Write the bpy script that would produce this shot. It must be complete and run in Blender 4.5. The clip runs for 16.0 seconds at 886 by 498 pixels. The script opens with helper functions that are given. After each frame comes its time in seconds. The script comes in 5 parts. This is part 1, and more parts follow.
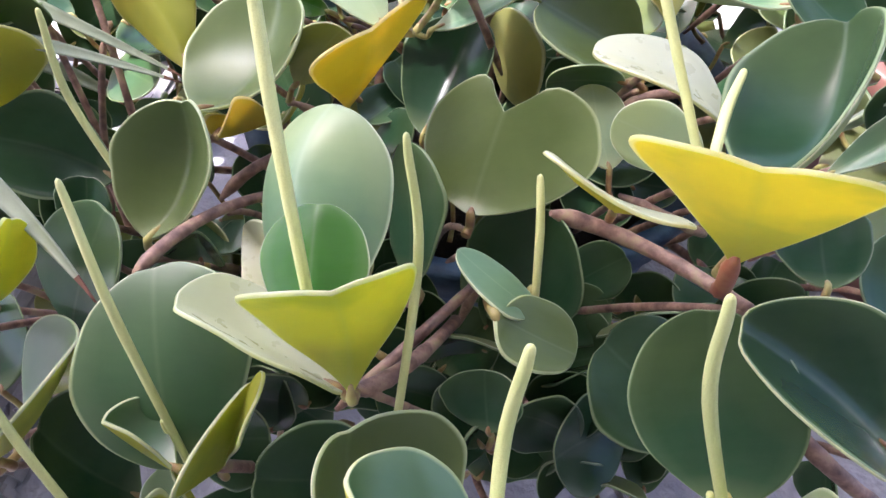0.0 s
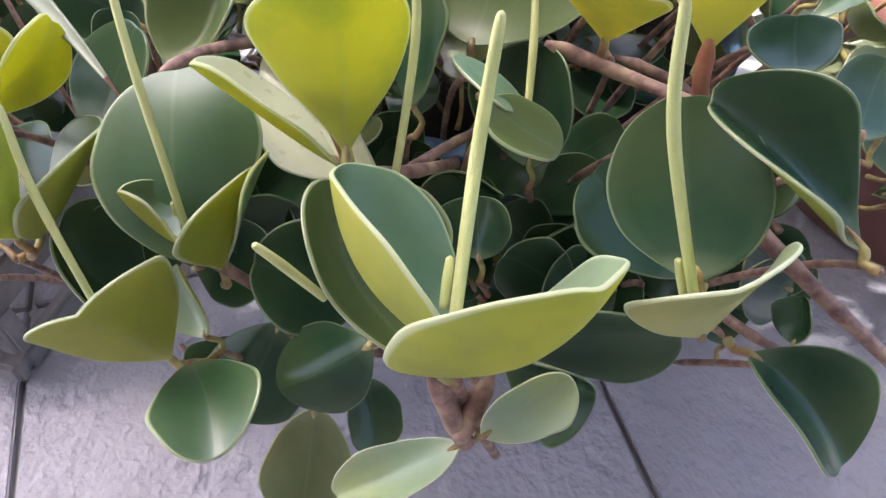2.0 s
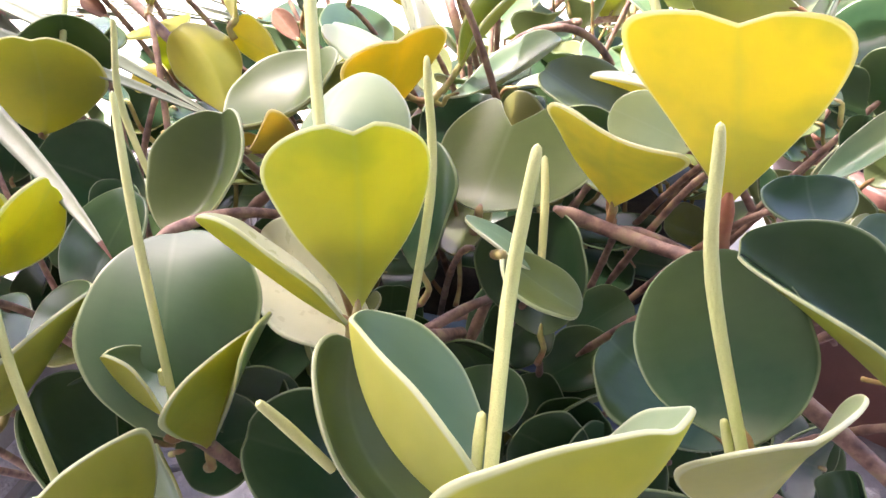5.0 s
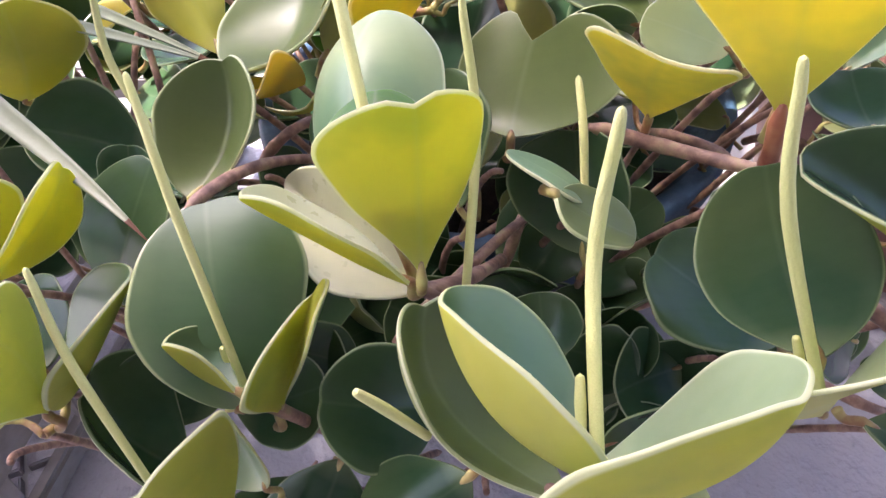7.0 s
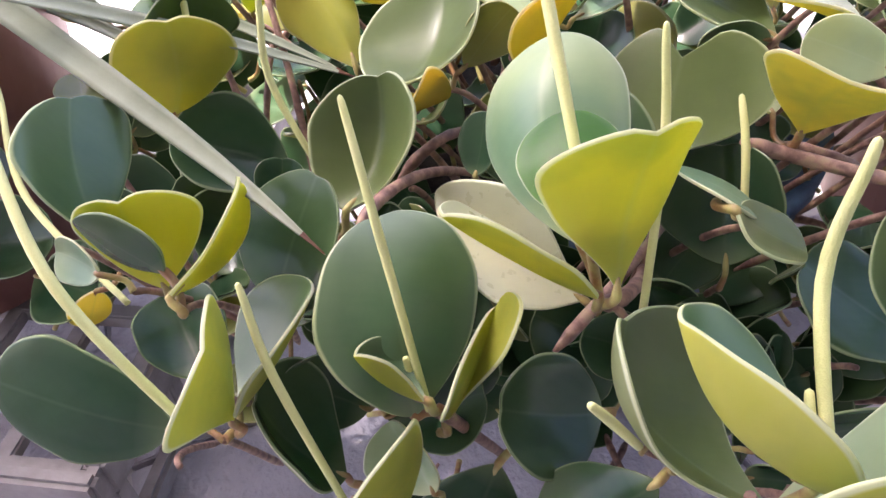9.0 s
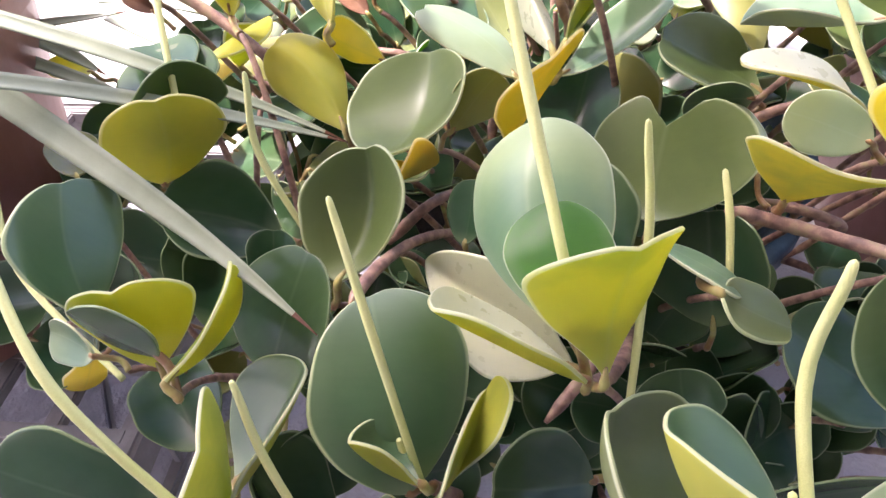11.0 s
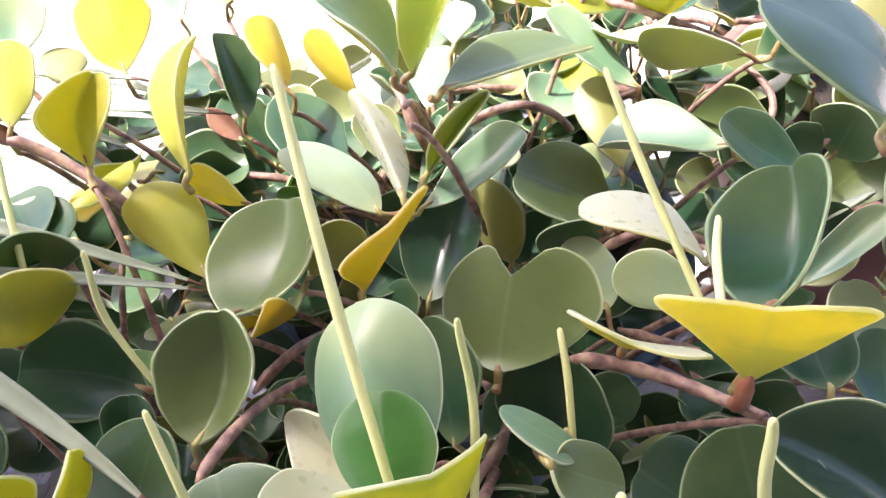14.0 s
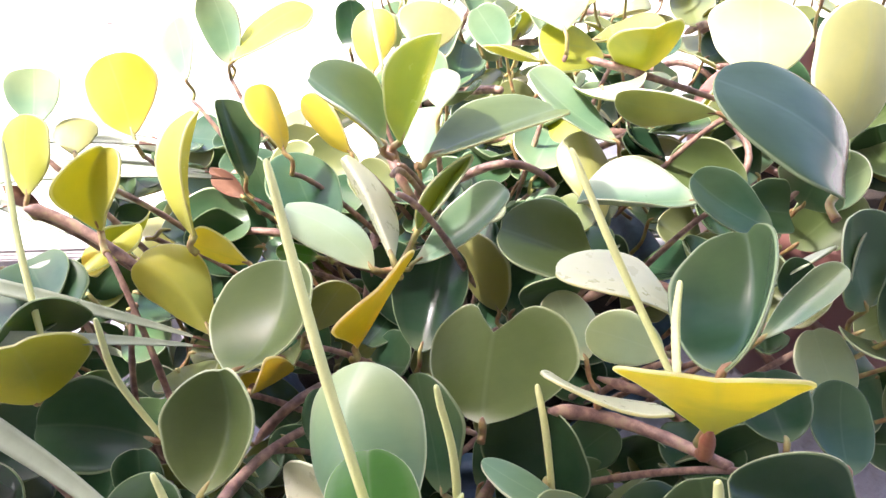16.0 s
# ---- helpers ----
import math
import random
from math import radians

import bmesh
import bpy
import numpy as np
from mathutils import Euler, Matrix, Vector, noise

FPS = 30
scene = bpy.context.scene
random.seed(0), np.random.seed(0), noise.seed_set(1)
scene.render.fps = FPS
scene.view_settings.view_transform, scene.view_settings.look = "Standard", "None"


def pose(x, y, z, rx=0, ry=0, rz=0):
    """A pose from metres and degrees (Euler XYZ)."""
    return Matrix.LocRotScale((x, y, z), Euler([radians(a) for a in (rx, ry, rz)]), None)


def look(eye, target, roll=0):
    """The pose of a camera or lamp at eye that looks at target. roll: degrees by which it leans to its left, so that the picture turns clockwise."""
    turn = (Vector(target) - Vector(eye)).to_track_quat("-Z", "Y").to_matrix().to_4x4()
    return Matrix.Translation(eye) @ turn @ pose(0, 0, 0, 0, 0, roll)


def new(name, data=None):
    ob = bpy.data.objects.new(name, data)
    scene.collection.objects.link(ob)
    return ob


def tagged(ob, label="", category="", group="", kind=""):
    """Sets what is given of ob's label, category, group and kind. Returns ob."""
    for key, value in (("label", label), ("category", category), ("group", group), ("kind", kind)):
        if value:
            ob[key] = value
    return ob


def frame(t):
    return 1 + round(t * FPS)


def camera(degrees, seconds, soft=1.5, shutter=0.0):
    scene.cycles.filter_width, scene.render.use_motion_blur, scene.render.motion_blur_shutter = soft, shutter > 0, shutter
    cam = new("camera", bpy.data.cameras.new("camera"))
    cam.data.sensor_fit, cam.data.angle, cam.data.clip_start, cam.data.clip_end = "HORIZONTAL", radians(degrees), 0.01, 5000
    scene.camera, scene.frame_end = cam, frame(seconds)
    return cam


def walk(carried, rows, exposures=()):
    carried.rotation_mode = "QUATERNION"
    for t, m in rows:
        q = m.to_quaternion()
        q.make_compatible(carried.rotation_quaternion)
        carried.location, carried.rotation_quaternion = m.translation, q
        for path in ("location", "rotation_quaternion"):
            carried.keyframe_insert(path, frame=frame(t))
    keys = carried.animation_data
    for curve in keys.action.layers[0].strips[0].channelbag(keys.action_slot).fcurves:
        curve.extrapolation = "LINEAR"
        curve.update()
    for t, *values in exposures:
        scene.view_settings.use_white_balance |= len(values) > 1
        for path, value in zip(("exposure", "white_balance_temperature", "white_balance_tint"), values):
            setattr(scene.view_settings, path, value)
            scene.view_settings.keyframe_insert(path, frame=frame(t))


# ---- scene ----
cam = camera(61.77, 16.0, soft=1.5)
PATH = [
    (0.0, -0.0017, -0.0034, 0.4832, 36.73, -0.03, -0.39),
    (0.5, 0.0012, -0.0275, 0.4673, 36.12, -0.26, 1.30),
    (1.0, 0.0024, -0.0398, 0.4665, 36.73, 0.31, 1.79),
    (1.5, 0.0087, -0.0714, 0.4524, 39.01, -0.16, 2.99),
    (2.0, 0.0127, -0.0850, 0.4401, 40.42, -0.35, 3.31),
    (2.5, 0.0159, -0.0955, 0.4294, 45.36, -0.75, 4.23),
    (3.0, 0.0155, -0.0934, 0.4148, 54.24, -1.67, 3.70),
    (3.5, 0.0157, -0.0840, 0.4196, 55.00, -1.52, 2.72),
    (6.0, -0.0155, -0.0831, 0.4146, 57.04, -1.20, -0.59),
    (6.5, -0.0183, -0.0772, 0.4151, 52.04, 0.14, -3.79),
    (7.0, -0.0302, -0.0618, 0.4341, 46.17, 2.31, -4.89),
    (7.5, -0.0625, -0.0550, 0.4473, 44.86, 2.60, -3.39),
    (8.0, -0.0906, -0.0598, 0.4438, 45.83, 1.76, -3.94),
    (10.5, -0.0918, -0.0477, 0.4646, 45.75, 3.42, -5.44),
    (11.0, -0.0867, -0.0384, 0.4736, 45.17, 2.96, -5.77),
    (11.5, -0.0698, -0.0238, 0.4872, 44.58, 2.59, -6.94),
    (12.0, -0.0611, -0.0211, 0.4986, 45.68, 2.31, -7.82),
    (12.5, -0.0507, -0.0213, 0.5056, 45.82, 2.04, -8.99),
    (13.0, -0.0386, -0.0160, 0.5125, 46.38, 2.26, -9.75),
    (13.5, -0.0362, -0.0118, 0.5144, 46.48, 2.80, -9.83),
    (14.0, -0.0341, -0.0089, 0.5154, 46.65, 2.83, -10.12),
    (14.5, -0.0314, -0.0086, 0.5212, 47.19, 2.64, -10.30),
    (15.0, -0.0295, -0.0127, 0.5286, 47.59, 3.24, -10.04),
    (15.5, -0.0296, -0.0125, 0.5311, 47.81, 3.42, -10.39),
    (16.0, -0.0234, -0.0152, 0.5447, 48.11, 3.85, -10.26),
]
EXPOSURES = [(0.0, 2.52, 6000, 19), (2.0, 2.55, 6200, 16), (3.5, 2.87, 6750, 21), (6.0, 2.82, 6400, 25), (6.5, 2.78, 6350, 26), (7.0, 2.68, 6350, 26), (8.0, 2.60, 6380, 26), (11.5, 2.60, 6420, 26), (14.0, 2.57, 6280, 23), (16.0, 2.54, 6260, 22)]
walk(cam, [(t, pose(x, y, z, rx, ry, rz)) for t, x, y, z, rx, ry, rz in PATH], EXPOSURES)

# ---- world and sun ----
SUN_FROM = Vector((-0.44, 0.12, 0.89)).normalized()
world = bpy.data.worlds.new("sky")
world.use_nodes = True
scene.world = world
sky = world.node_tree.nodes.new("ShaderNodeTexSky")
sky.sky_type, sky.sun_disc = "NISHITA", False
sky.air_density, sky.dust_density, sky.ozone_density = 0.7, 4.5, 0.7
sky.sun_elevation = math.asin(SUN_FROM.z)
sky.sun_rotation = math.atan2(SUN_FROM.x, SUN_FROM.y)
world.node_tree.links.new(sky.outputs[0], world.node_tree.nodes["Background"].inputs[0])
world.node_tree.nodes["Background"].inputs[1].default_value = 0.15
sun = new("sun", bpy.data.lights.new("sun", "SUN"))
sun.data.energy, sun.data.angle, sun.data.color = 2.5, radians(3.0), (1.0, 0.96, 0.90)
sun.matrix_world = look(SUN_FROM * 5, (0, 0, 0))


# ---- materials ----
class Nodes:
    """A short way to write node trees."""

    def __init__(self, name):
        self.mat = bpy.data.materials.new(name)
        self.mat.use_nodes = True
        self.tree = self.mat.node_tree
        self.bsdf = self.tree.nodes["Principled BSDF"]
        self.out = self.tree.nodes["Material Output"]

    def add(self, kind, **values):
        n = self.tree.nodes.new("ShaderNode" + kind)
        for k, v in values.items():
            if k in n.inputs:
                self.put(n.inputs[k], v)
            else:
                setattr(n, k, v)
        return n

    def put(self, socket, v):
        if isinstance(v, bpy.types.NodeSocket):
            self.tree.links.new(v, socket)
        else:
            socket.default_value = v

    def noise(self, scale, detail=3.0, vector=None, rough=0.55):
        n = self.add("TexNoise")
        n.inputs["Scale"].default_value, n.inputs["Detail"].default_value, n.inputs["Roughness"].default_value = scale, detail, rough
        if vector is None:
            vector = self.add("TexCoord").outputs["Object"]
        self.put(n.inputs["Vector"], vector)
        return n.outputs["Fac"]

    def ramp(self, fac, *stops):
        n = self.add("ValToRGB")
        e = n.color_ramp.elements
        while len(e) < len(stops):
            e.new(0.5)
        for el, (p, c) in zip(e, stops):
            el.position, el.color = p, (*c, 1) if len(c) == 3 else c
        self.put(n.inputs[0], fac)
        return n.outputs[0]

    def mix(self, fac, a, b, mode="MIX"):
        n = self.add("Mix", data_type="RGBA", blend_type=mode)
        self.put(n.inputs[0], fac)
        self.put(n.inputs[6], a if isinstance(a, bpy.types.NodeSocket) else (*a, 1))
        self.put(n.inputs[7], b if isinstance(b, bpy.types.NodeSocket) else (*b, 1))
        return n.outputs[2]

    def math(self, op, a, b=0.0, c=0.0):
        n = self.add("Math", operation=op)
        for s, v in zip(n.inputs, (a, b, c)):
            self.put(s, v)
        return n.outputs[0]

    def scaled(self, factor):
        m = self.add("Mapping")
        self.put(m.inputs["Vector"], self.add("TexCoord").outputs["Object"])
        m.inputs["Scale"].default_value = factor
        return m.outputs[0]

    def bump(self, height, strength, distance):
        n = self.add("Bump")
        n.inputs["Strength"].default_value, n.inputs["Distance"].default_value = strength, distance
        self.put(n.inputs["Height"], height)
        self.put(self.bsdf.inputs["Normal"], n.outputs[0])
        return n.outputs[0]

    def done(self, color=None, rough=None, spec=0.5):
        if color is not None:
            self.put(self.bsdf.inputs["Base Color"], color if isinstance(color, bpy.types.NodeSocket) else (*color, 1))
        if rough is not None:
            self.put(self.bsdf.inputs["Roughness"], rough)
        self.bsdf.inputs["Specular IOR Level"].default_value = spec
        return self.mat


def leaf_material(name, dark, light, rim, through_color, gloss, share, tip=(0.085, 0.125, 0.045), spec=0.6):
    """A fleshy leaf: a paler margin with a painted sheen inside it, a faint midrib, cloudy colour, and light that
    shines through.
    """
    n = Nodes(name)
    uv = n.add("UVMap").outputs[0]
    sep = n.add("SeparateXYZ")
    n.put(sep.inputs[0], uv)
    edge, across = sep.outputs[0], sep.outputs[1]
    rnd = n.add("ObjectInfo").outputs["Random"]
    cloud = n.noise(55, 4)
    tone = n.math("ADD", n.math("MULTIPLY", cloud, 0.75), n.math("MULTIPLY", rnd, 0.45))
    col = n.ramp(tone, (0.25, dark), (0.85, light))
    along = n.add("SeparateXYZ")
    n.put(along.inputs[0], n.add("UVMap", uv_map="lengthwise").outputs[0])
    old = n.ramp(n.math("ADD", along.outputs[0], n.math("MULTIPLY", n.noise(40, 3), 0.35)), (0.62, (0, 0, 0)), (1.15, (1, 1, 1)))
    col = n.mix(n.math("MULTIPLY", old, n.math("MULTIPLY", n.math("FRACT", n.math("MULTIPLY", rnd, 7.3)), 0.6)), col, tip)
    young = n.ramp(along.outputs[0], (0.02, (1, 1, 1)), (0.20, (0, 0, 0)))
    col = n.mix(n.math("MULTIPLY", young, 0.6), col, tuple(0.5 * a + 0.5 * c for a, c in zip(tip, rim)))
    mid = n.ramp(across, (0.0, (1, 1, 1)), (0.05, (0, 0, 0)))
    col = n.mix(n.math("MULTIPLY", mid, 0.10), col, rim)
    veins = n.noise(1.0, 2, n.scaled((70, 420, 70)))
    col = n.mix(n.math("MULTIPLY", veins, 0.04), col, rim)
    margin = n.ramp(edge, (0.940 if "under" in name else 0.962, (0, 0, 0)), (0.970 if "under" in name else 0.988, (1, 1, 1)))
    col = n.mix(n.math("MULTIPLY", margin, 0.9), col, rim)
    # sheen of the curved edge, painted as a soft lighter zone
    edge_sheen = n.ramp(n.math("ADD", edge, n.math("MULTIPLY", n.noise(60, 3), 0.20)), (0.80, (0, 0, 0)), (1.12, (1, 1, 1)))
    col = n.mix(n.math("MULTIPLY", edge_sheen, 0.07), col, rim)
    worn = n.ramp(n.noise(30, 4), (0.44, (0, 0, 0)), (0.62, (1, 1, 1)))
    col = n.mix(n.math("MULTIPLY", worn, 0.14), col, tuple(0.70 * c for c in dark))
    n.put(n.bsdf.inputs["Base Color"], col)
    n.put(n.bsdf.inputs["Roughness"], n.math("ADD", n.math("SUBTRACT", gloss, 0.08), n.math("MULTIPLY", n.noise(130, 3), 0.14)))
    n.bsdf.inputs["Specular IOR Level"].default_value = spec
    normal = n.bump(n.math("ADD", n.math("MULTIPLY", n.noise(700, 2), 0.05), n.math("MULTIPLY", n.noise(50, 2), 1.1)), 0.18, 0.0010)
    tr = n.add("BsdfTranslucent")
    glow = n.mix(n.math("MULTIPLY", cloud, 0.5), through_color, tuple(0.72 * c for c in through_color))
    glow = n.mix(n.math("MULTIPLY", n.ramp(n.noise(1.0, 3, n.scaled((160, 160, 60))), (0.30, (0, 0, 0)), (0.75, (1, 1, 1))), 0.12), glow, tuple(0.62 * c for c in through_color))
    glow = n.mix(n.math("MULTIPLY", n.ramp(n.noise(28, 3), (0.44, (0, 0, 0)), (0.62, (1, 1, 1))), 0.70), glow, tuple(c * k for c, k in zip(through_color, (0.52, 0.66, 0.9))))
    glow = n.mix(n.math("MULTIPLY", n.ramp(across, (0.0, (1, 1, 1)), (0.09, (0, 0, 0))), 0.35), glow, tuple(c * k for c, k in zip(through_color, (0.60, 0.72, 0.8))))
    n.put(tr.inputs[0], n.mix(n.math("MULTIPLY", margin, 0.8), glow, rim))
    m = n.add("MixShader")
    m.inputs[0].default_value = share
    n.tree.links.new(n.bsdf.outputs[0], m.inputs[1])
    n.tree.links.new(tr.outputs[0], m.inputs[2])
    n.tree.links.new(m.outputs[0], n.out.inputs[0])
    return n.mat


def plain(name, a, b, scale, rough, bump=0.2, dist=0.001, spec=0.5):
    n = Nodes(name)
    col = n.ramp(n.noise(scale, 5), (0.3, a), (0.7, b))
    n.bump(n.noise(scale * 6, 4), bump, dist)
    return n.done(col, rough, spec)


DRY = plain("dry_leaf", (0.09, 0.035, 0.018), (0.20, 0.09, 0.045), 60, 0.7, 0.5)
RIM = (0.78, 0.81, 0.55)
LEAF = {
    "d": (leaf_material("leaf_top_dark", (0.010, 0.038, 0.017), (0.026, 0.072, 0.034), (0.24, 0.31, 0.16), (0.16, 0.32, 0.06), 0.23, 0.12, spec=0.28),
          leaf_material("leaf_under_green", (0.26, 0.33, 0.13), (0.36, 0.42, 0.19), RIM, (0.46, 0.48, 0.06), 0.42, 0.38)),
    "m": (leaf_material("leaf_top_green", (0.022, 0.076, 0.026), (0.050, 0.130, 0.046), (0.46, 0.54, 0.28), (0.14, 0.30, 0.05), 0.36, 0.12, spec=0.85),
          leaf_material("leaf_under_mid", (0.30, 0.36, 0.15), (0.40, 0.45, 0.21), RIM, (0.5, 0.52, 0.08), 0.42, 0.38)),
    "k": (leaf_material("leaf_top_grey", (0.052, 0.082, 0.020), (0.098, 0.140, 0.038), (0.48, 0.55, 0.30), (0.36, 0.46, 0.07), 0.33, 0.16, spec=0.4),
          leaf_material("leaf_under_grey", (0.30, 0.36, 0.15), (0.40, 0.45, 0.21), RIM, (0.5, 0.52, 0.08), 0.42, 0.38)),
    "n": (leaf_material("leaf_top_fresh", (0.020, 0.100, 0.012), (0.050, 0.170, 0.025), RIM, (0.24, 0.56, 0.03), 0.26, 0.34, spec=0.25),
          leaf_material("leaf_under_fresh", (0.26, 0.38, 0.12), (0.36, 0.46, 0.18), RIM, (0.42, 0.60, 0.06), 0.42, 0.42)),
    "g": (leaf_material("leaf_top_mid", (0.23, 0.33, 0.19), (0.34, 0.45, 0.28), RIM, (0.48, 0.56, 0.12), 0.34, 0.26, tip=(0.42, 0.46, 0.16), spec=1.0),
          leaf_material("leaf_under_light", (0.46, 0.455, 0.06), (0.58, 0.57, 0.11), RIM, (0.90, 0.83, 0.05), 0.42, 0.48, tip=(0.60, 0.58, 0.08), spec=0.35)),
    # cream leaf colour, raised to carry sunlight on some upper sides
    "q": (leaf_material("leaf_top_cream_lit", (0.56, 0.58, 0.36), (0.70, 0.71, 0.50), RIM, (0.62, 0.66, 0.20), 0.30, 0.24, tip=(0.58, 0.58, 0.30), spec=0.9),
          leaf_material("leaf_under_cream", (0.53, 0.52, 0.18), (0.65, 0.63, 0.26), RIM, (0.74, 0.71, 0.13), 0.42, 0.38)),
    # pale green leaf colour with some sky sheen put into it
    "p": (leaf_material("leaf_top_pale_sheen", (0.085, 0.180, 0.095), (0.140, 0.250, 0.135), RIM, (0.42, 0.54, 0.18), 0.32, 0.16, tip=(0.40, 0.46, 0.20), spec=0.5),
          leaf_material("leaf_under_pale", (0.46, 0.52, 0.36), (0.60, 0.65, 0.48), RIM, (0.62, 0.64, 0.24), 0.42, 0.38, tip=(0.60, 0.60, 0.32))),
    "y": (leaf_material("leaf_top_lime", (0.18, 0.28, 0.09), (0.30, 0.40, 0.14), RIM, (0.72, 0.76, 0.06), 0.26, 0.42, tip=(0.42, 0.44, 0.10)),
          leaf_material("leaf_under_lime", (0.40, 0.42, 0.04), (0.54, 0.54, 0.07), RIM, (0.88, 0.80, 0.02), 0.42, 0.60, tip=(0.55, 0.54, 0.06))),
    "Y": (leaf_material("leaf_top_yellow", (0.24, 0.30, 0.08), (0.46, 0.48, 0.14), (0.78, 0.76, 0.48), (0.95, 0.85, 0.03), 0.26, 0.50, tip=(0.55, 0.50, 0.10)),
          leaf_material("leaf_under_yellow", (0.77, 0.64, 0.14), (0.90, 0.77, 0.24), (0.90, 0.87, 0.62), (1.0, 0.83, 0.07), 0.40, 0.72, tip=(0.80, 0.62, 0.06))),
    "u": (leaf_material("leaf_top_golden", (0.26, 0.26, 0.06), (0.42, 0.38, 0.10), (0.78, 0.72, 0.42), (0.86, 0.64, 0.01), 0.26, 0.50, tip=(0.50, 0.40, 0.08)),
          leaf_material("leaf_under_golden", (0.64, 0.52, 0.03), (0.78, 0.64, 0.06), (0.86, 0.78, 0.42), (0.86, 0.64, 0.01), 0.40, 0.55, tip=(0.60, 0.40, 0.04))),
    "t": (leaf_material("leaf_top_old", (0.16, 0.19, 0.05), (0.28, 0.28, 0.09), (0.66, 0.62, 0.30), (0.66, 0.63, 0.03), 0.26, 0.42, tip=(0.34, 0.28, 0.06)),
          leaf_material("leaf_under_old", (0.42, 0.45, 0.05), (0.55, 0.56, 0.08), (0.74, 0.72, 0.36), (0.70, 0.65, 0.02), 0.40, 0.46, tip=(0.46, 0.36, 0.05))),
    "o": (leaf_material("leaf_top_olive", (0.11, 0.145, 0.05), (0.19, 0.22, 0.09), (0.50, 0.50, 0.26), (0.60, 0.56, 0.06), 0.23, 0.22),
          leaf_material("leaf_under_olive", (0.27, 0.28, 0.08), (0.40, 0.39, 0.13), (0.58, 0.57, 0.28), (0.74, 0.66, 0.05), 0.42, 0.44)),
}
LEAF["v"] = (LEAF["d"][0], LEAF["g"][1])
LEAF["x"] = (DRY, DRY)
LEAF["w"] = (LEAF["m"][0], LEAF["y"][1])
LEAF["a"] = (LEAF["m"][0], LEAF["g"][1])
LEAF["b"] = (LEAF["q"][0], LEAF["y"][1])
LEAF["c"] = (LEAF["q"][0], LEAF["Y"][1])
LEAF["f"] = (LEAF["k"][0], LEAF["Y"][1])
LEAF["h"] = (LEAF["g"][0], LEAF["g"][1])
LEAF["i"] = (LEAF["g"][0], LEAF["Y"][1])
LEAF["l"] = (LEAF["g"][0], LEAF["q"][1])
LEAF["j"] = (LEAF["p"][0], LEAF["Y"][1])


def stem_material():
    n = Nodes("stem_bark")
    col = n.ramp(n.noise(140, 4), (0.3, (0.11, 0.06, 0.045)), (0.46, (0.22, 0.125, 0.092)), (0.58, (0.34, 0.21, 0.15)), (0.72, (0.36, 0.29, 0.15)))
    n.bump(n.noise(420, 3), 0.4, 0.0006)
    return n.done(col, 0.5)


def petiole_material(name, root, fresh):
    n = Nodes(name)
    return n.done(n.ramp(n.noise(90, 3), (0.40, root), (0.66, fresh)), 0.42)


def spike_material():
    n = Nodes("spike_skin")
    v = n.add("TexVoronoi")
    v.inputs["Scale"].default_value = 2100
    n.put(v.inputs["Vector"], n.add("TexCoord").outputs["Object"])
    col = n.mix(n.noise(60, 2), (0.56, 0.60, 0.22), (0.72, 0.72, 0.34))
    col = n.mix(n.math("MULTIPLY", n.ramp(v.outputs["Distance"], (0.35, (0, 0, 0)), (0.75, (1, 1, 1))), 0.16), col, (0.40, 0.42, 0.14))
    n.bump(v.outputs["Distance"], 0.3, 0.0005)
    return n.done(col, 0.5)


def floor_material():
    n = Nodes("floor_tile")
    rnd = n.add("ObjectInfo").outputs["Random"]
    base = n.ramp(n.math("ADD", n.math("MULTIPLY", n.noise(9, 5), 0.7), n.math("MULTIPLY", rnd, 0.25)), (0.25, (0.29, 0.275, 0.305)), (0.75, (0.43, 0.415, 0.45)))
    dirt = n.ramp(n.noise(160, 4), (0.60, (0, 0, 0)), (0.72, (1, 1, 1)))
    col = n.mix(n.math("MULTIPLY", dirt, 0.3), base, (0.16, 0.15, 0.15))
    n.bump(n.math("ADD", n.math("MULTIPLY", n.noise(300, 3), 0.25), n.math("MULTIPLY", n.noise(80, 2), 1.2)), 0.75, 0.006)
    return n.done(col, n.math("ADD", 0.38, n.math("MULTIPLY", n.noise(60, 3), 0.25)))


STEM, PETIOLE, SPIKE, TILE = stem_material(), petiole_material("petiole_skin", (0.25, 0.13, 0.055), (0.42, 0.39, 0.13)), spike_material(), floor_material()
RED_PETIOLE = petiole_material("petiole_skin_red", (0.30, 0.075, 0.045), (0.40, 0.17, 0.08))
# greyed plasters of the unseen wall and ceiling, toned to limit fill light
PLASTER = plain("cream_plaster", (0.22, 0.21, 0.20), (0.30, 0.285, 0.265), 4, 0.85, 0.3)
WHITEWASH = plain("white_plaster", (0.28, 0.27, 0.265), (0.34, 0.33, 0.32), 5, 0.85, 0.3)
YARD = plain("pale_concrete", (0.42, 0.41, 0.40), (0.55, 0.54, 0.52), 6, 0.85, 0.4, 0.003)
CLAY = plain("brown_plastic", (0.24, 0.10, 0.08), (0.32, 0.15, 0.12), 25, 0.45)
BLUE = plain("blue_worn_paint", (0.015, 0.035, 0.07), (0.06, 0.13, 0.21), 45, 0.5, 0.5)
SOIL = plain("soil", (0.012, 0.009, 0.007), (0.045, 0.032, 0.022), 120, 0.95, 0.8, 0.004)
CRATE = plain("grey_crate_plastic", (0.17, 0.155, 0.15), (0.30, 0.28, 0.275), 40, 0.6, 0.3)
STRAP = plain("strap_leaf", (0.20, 0.24, 0.16), (0.32, 0.36, 0.25), 30, 0.35, 0.2)


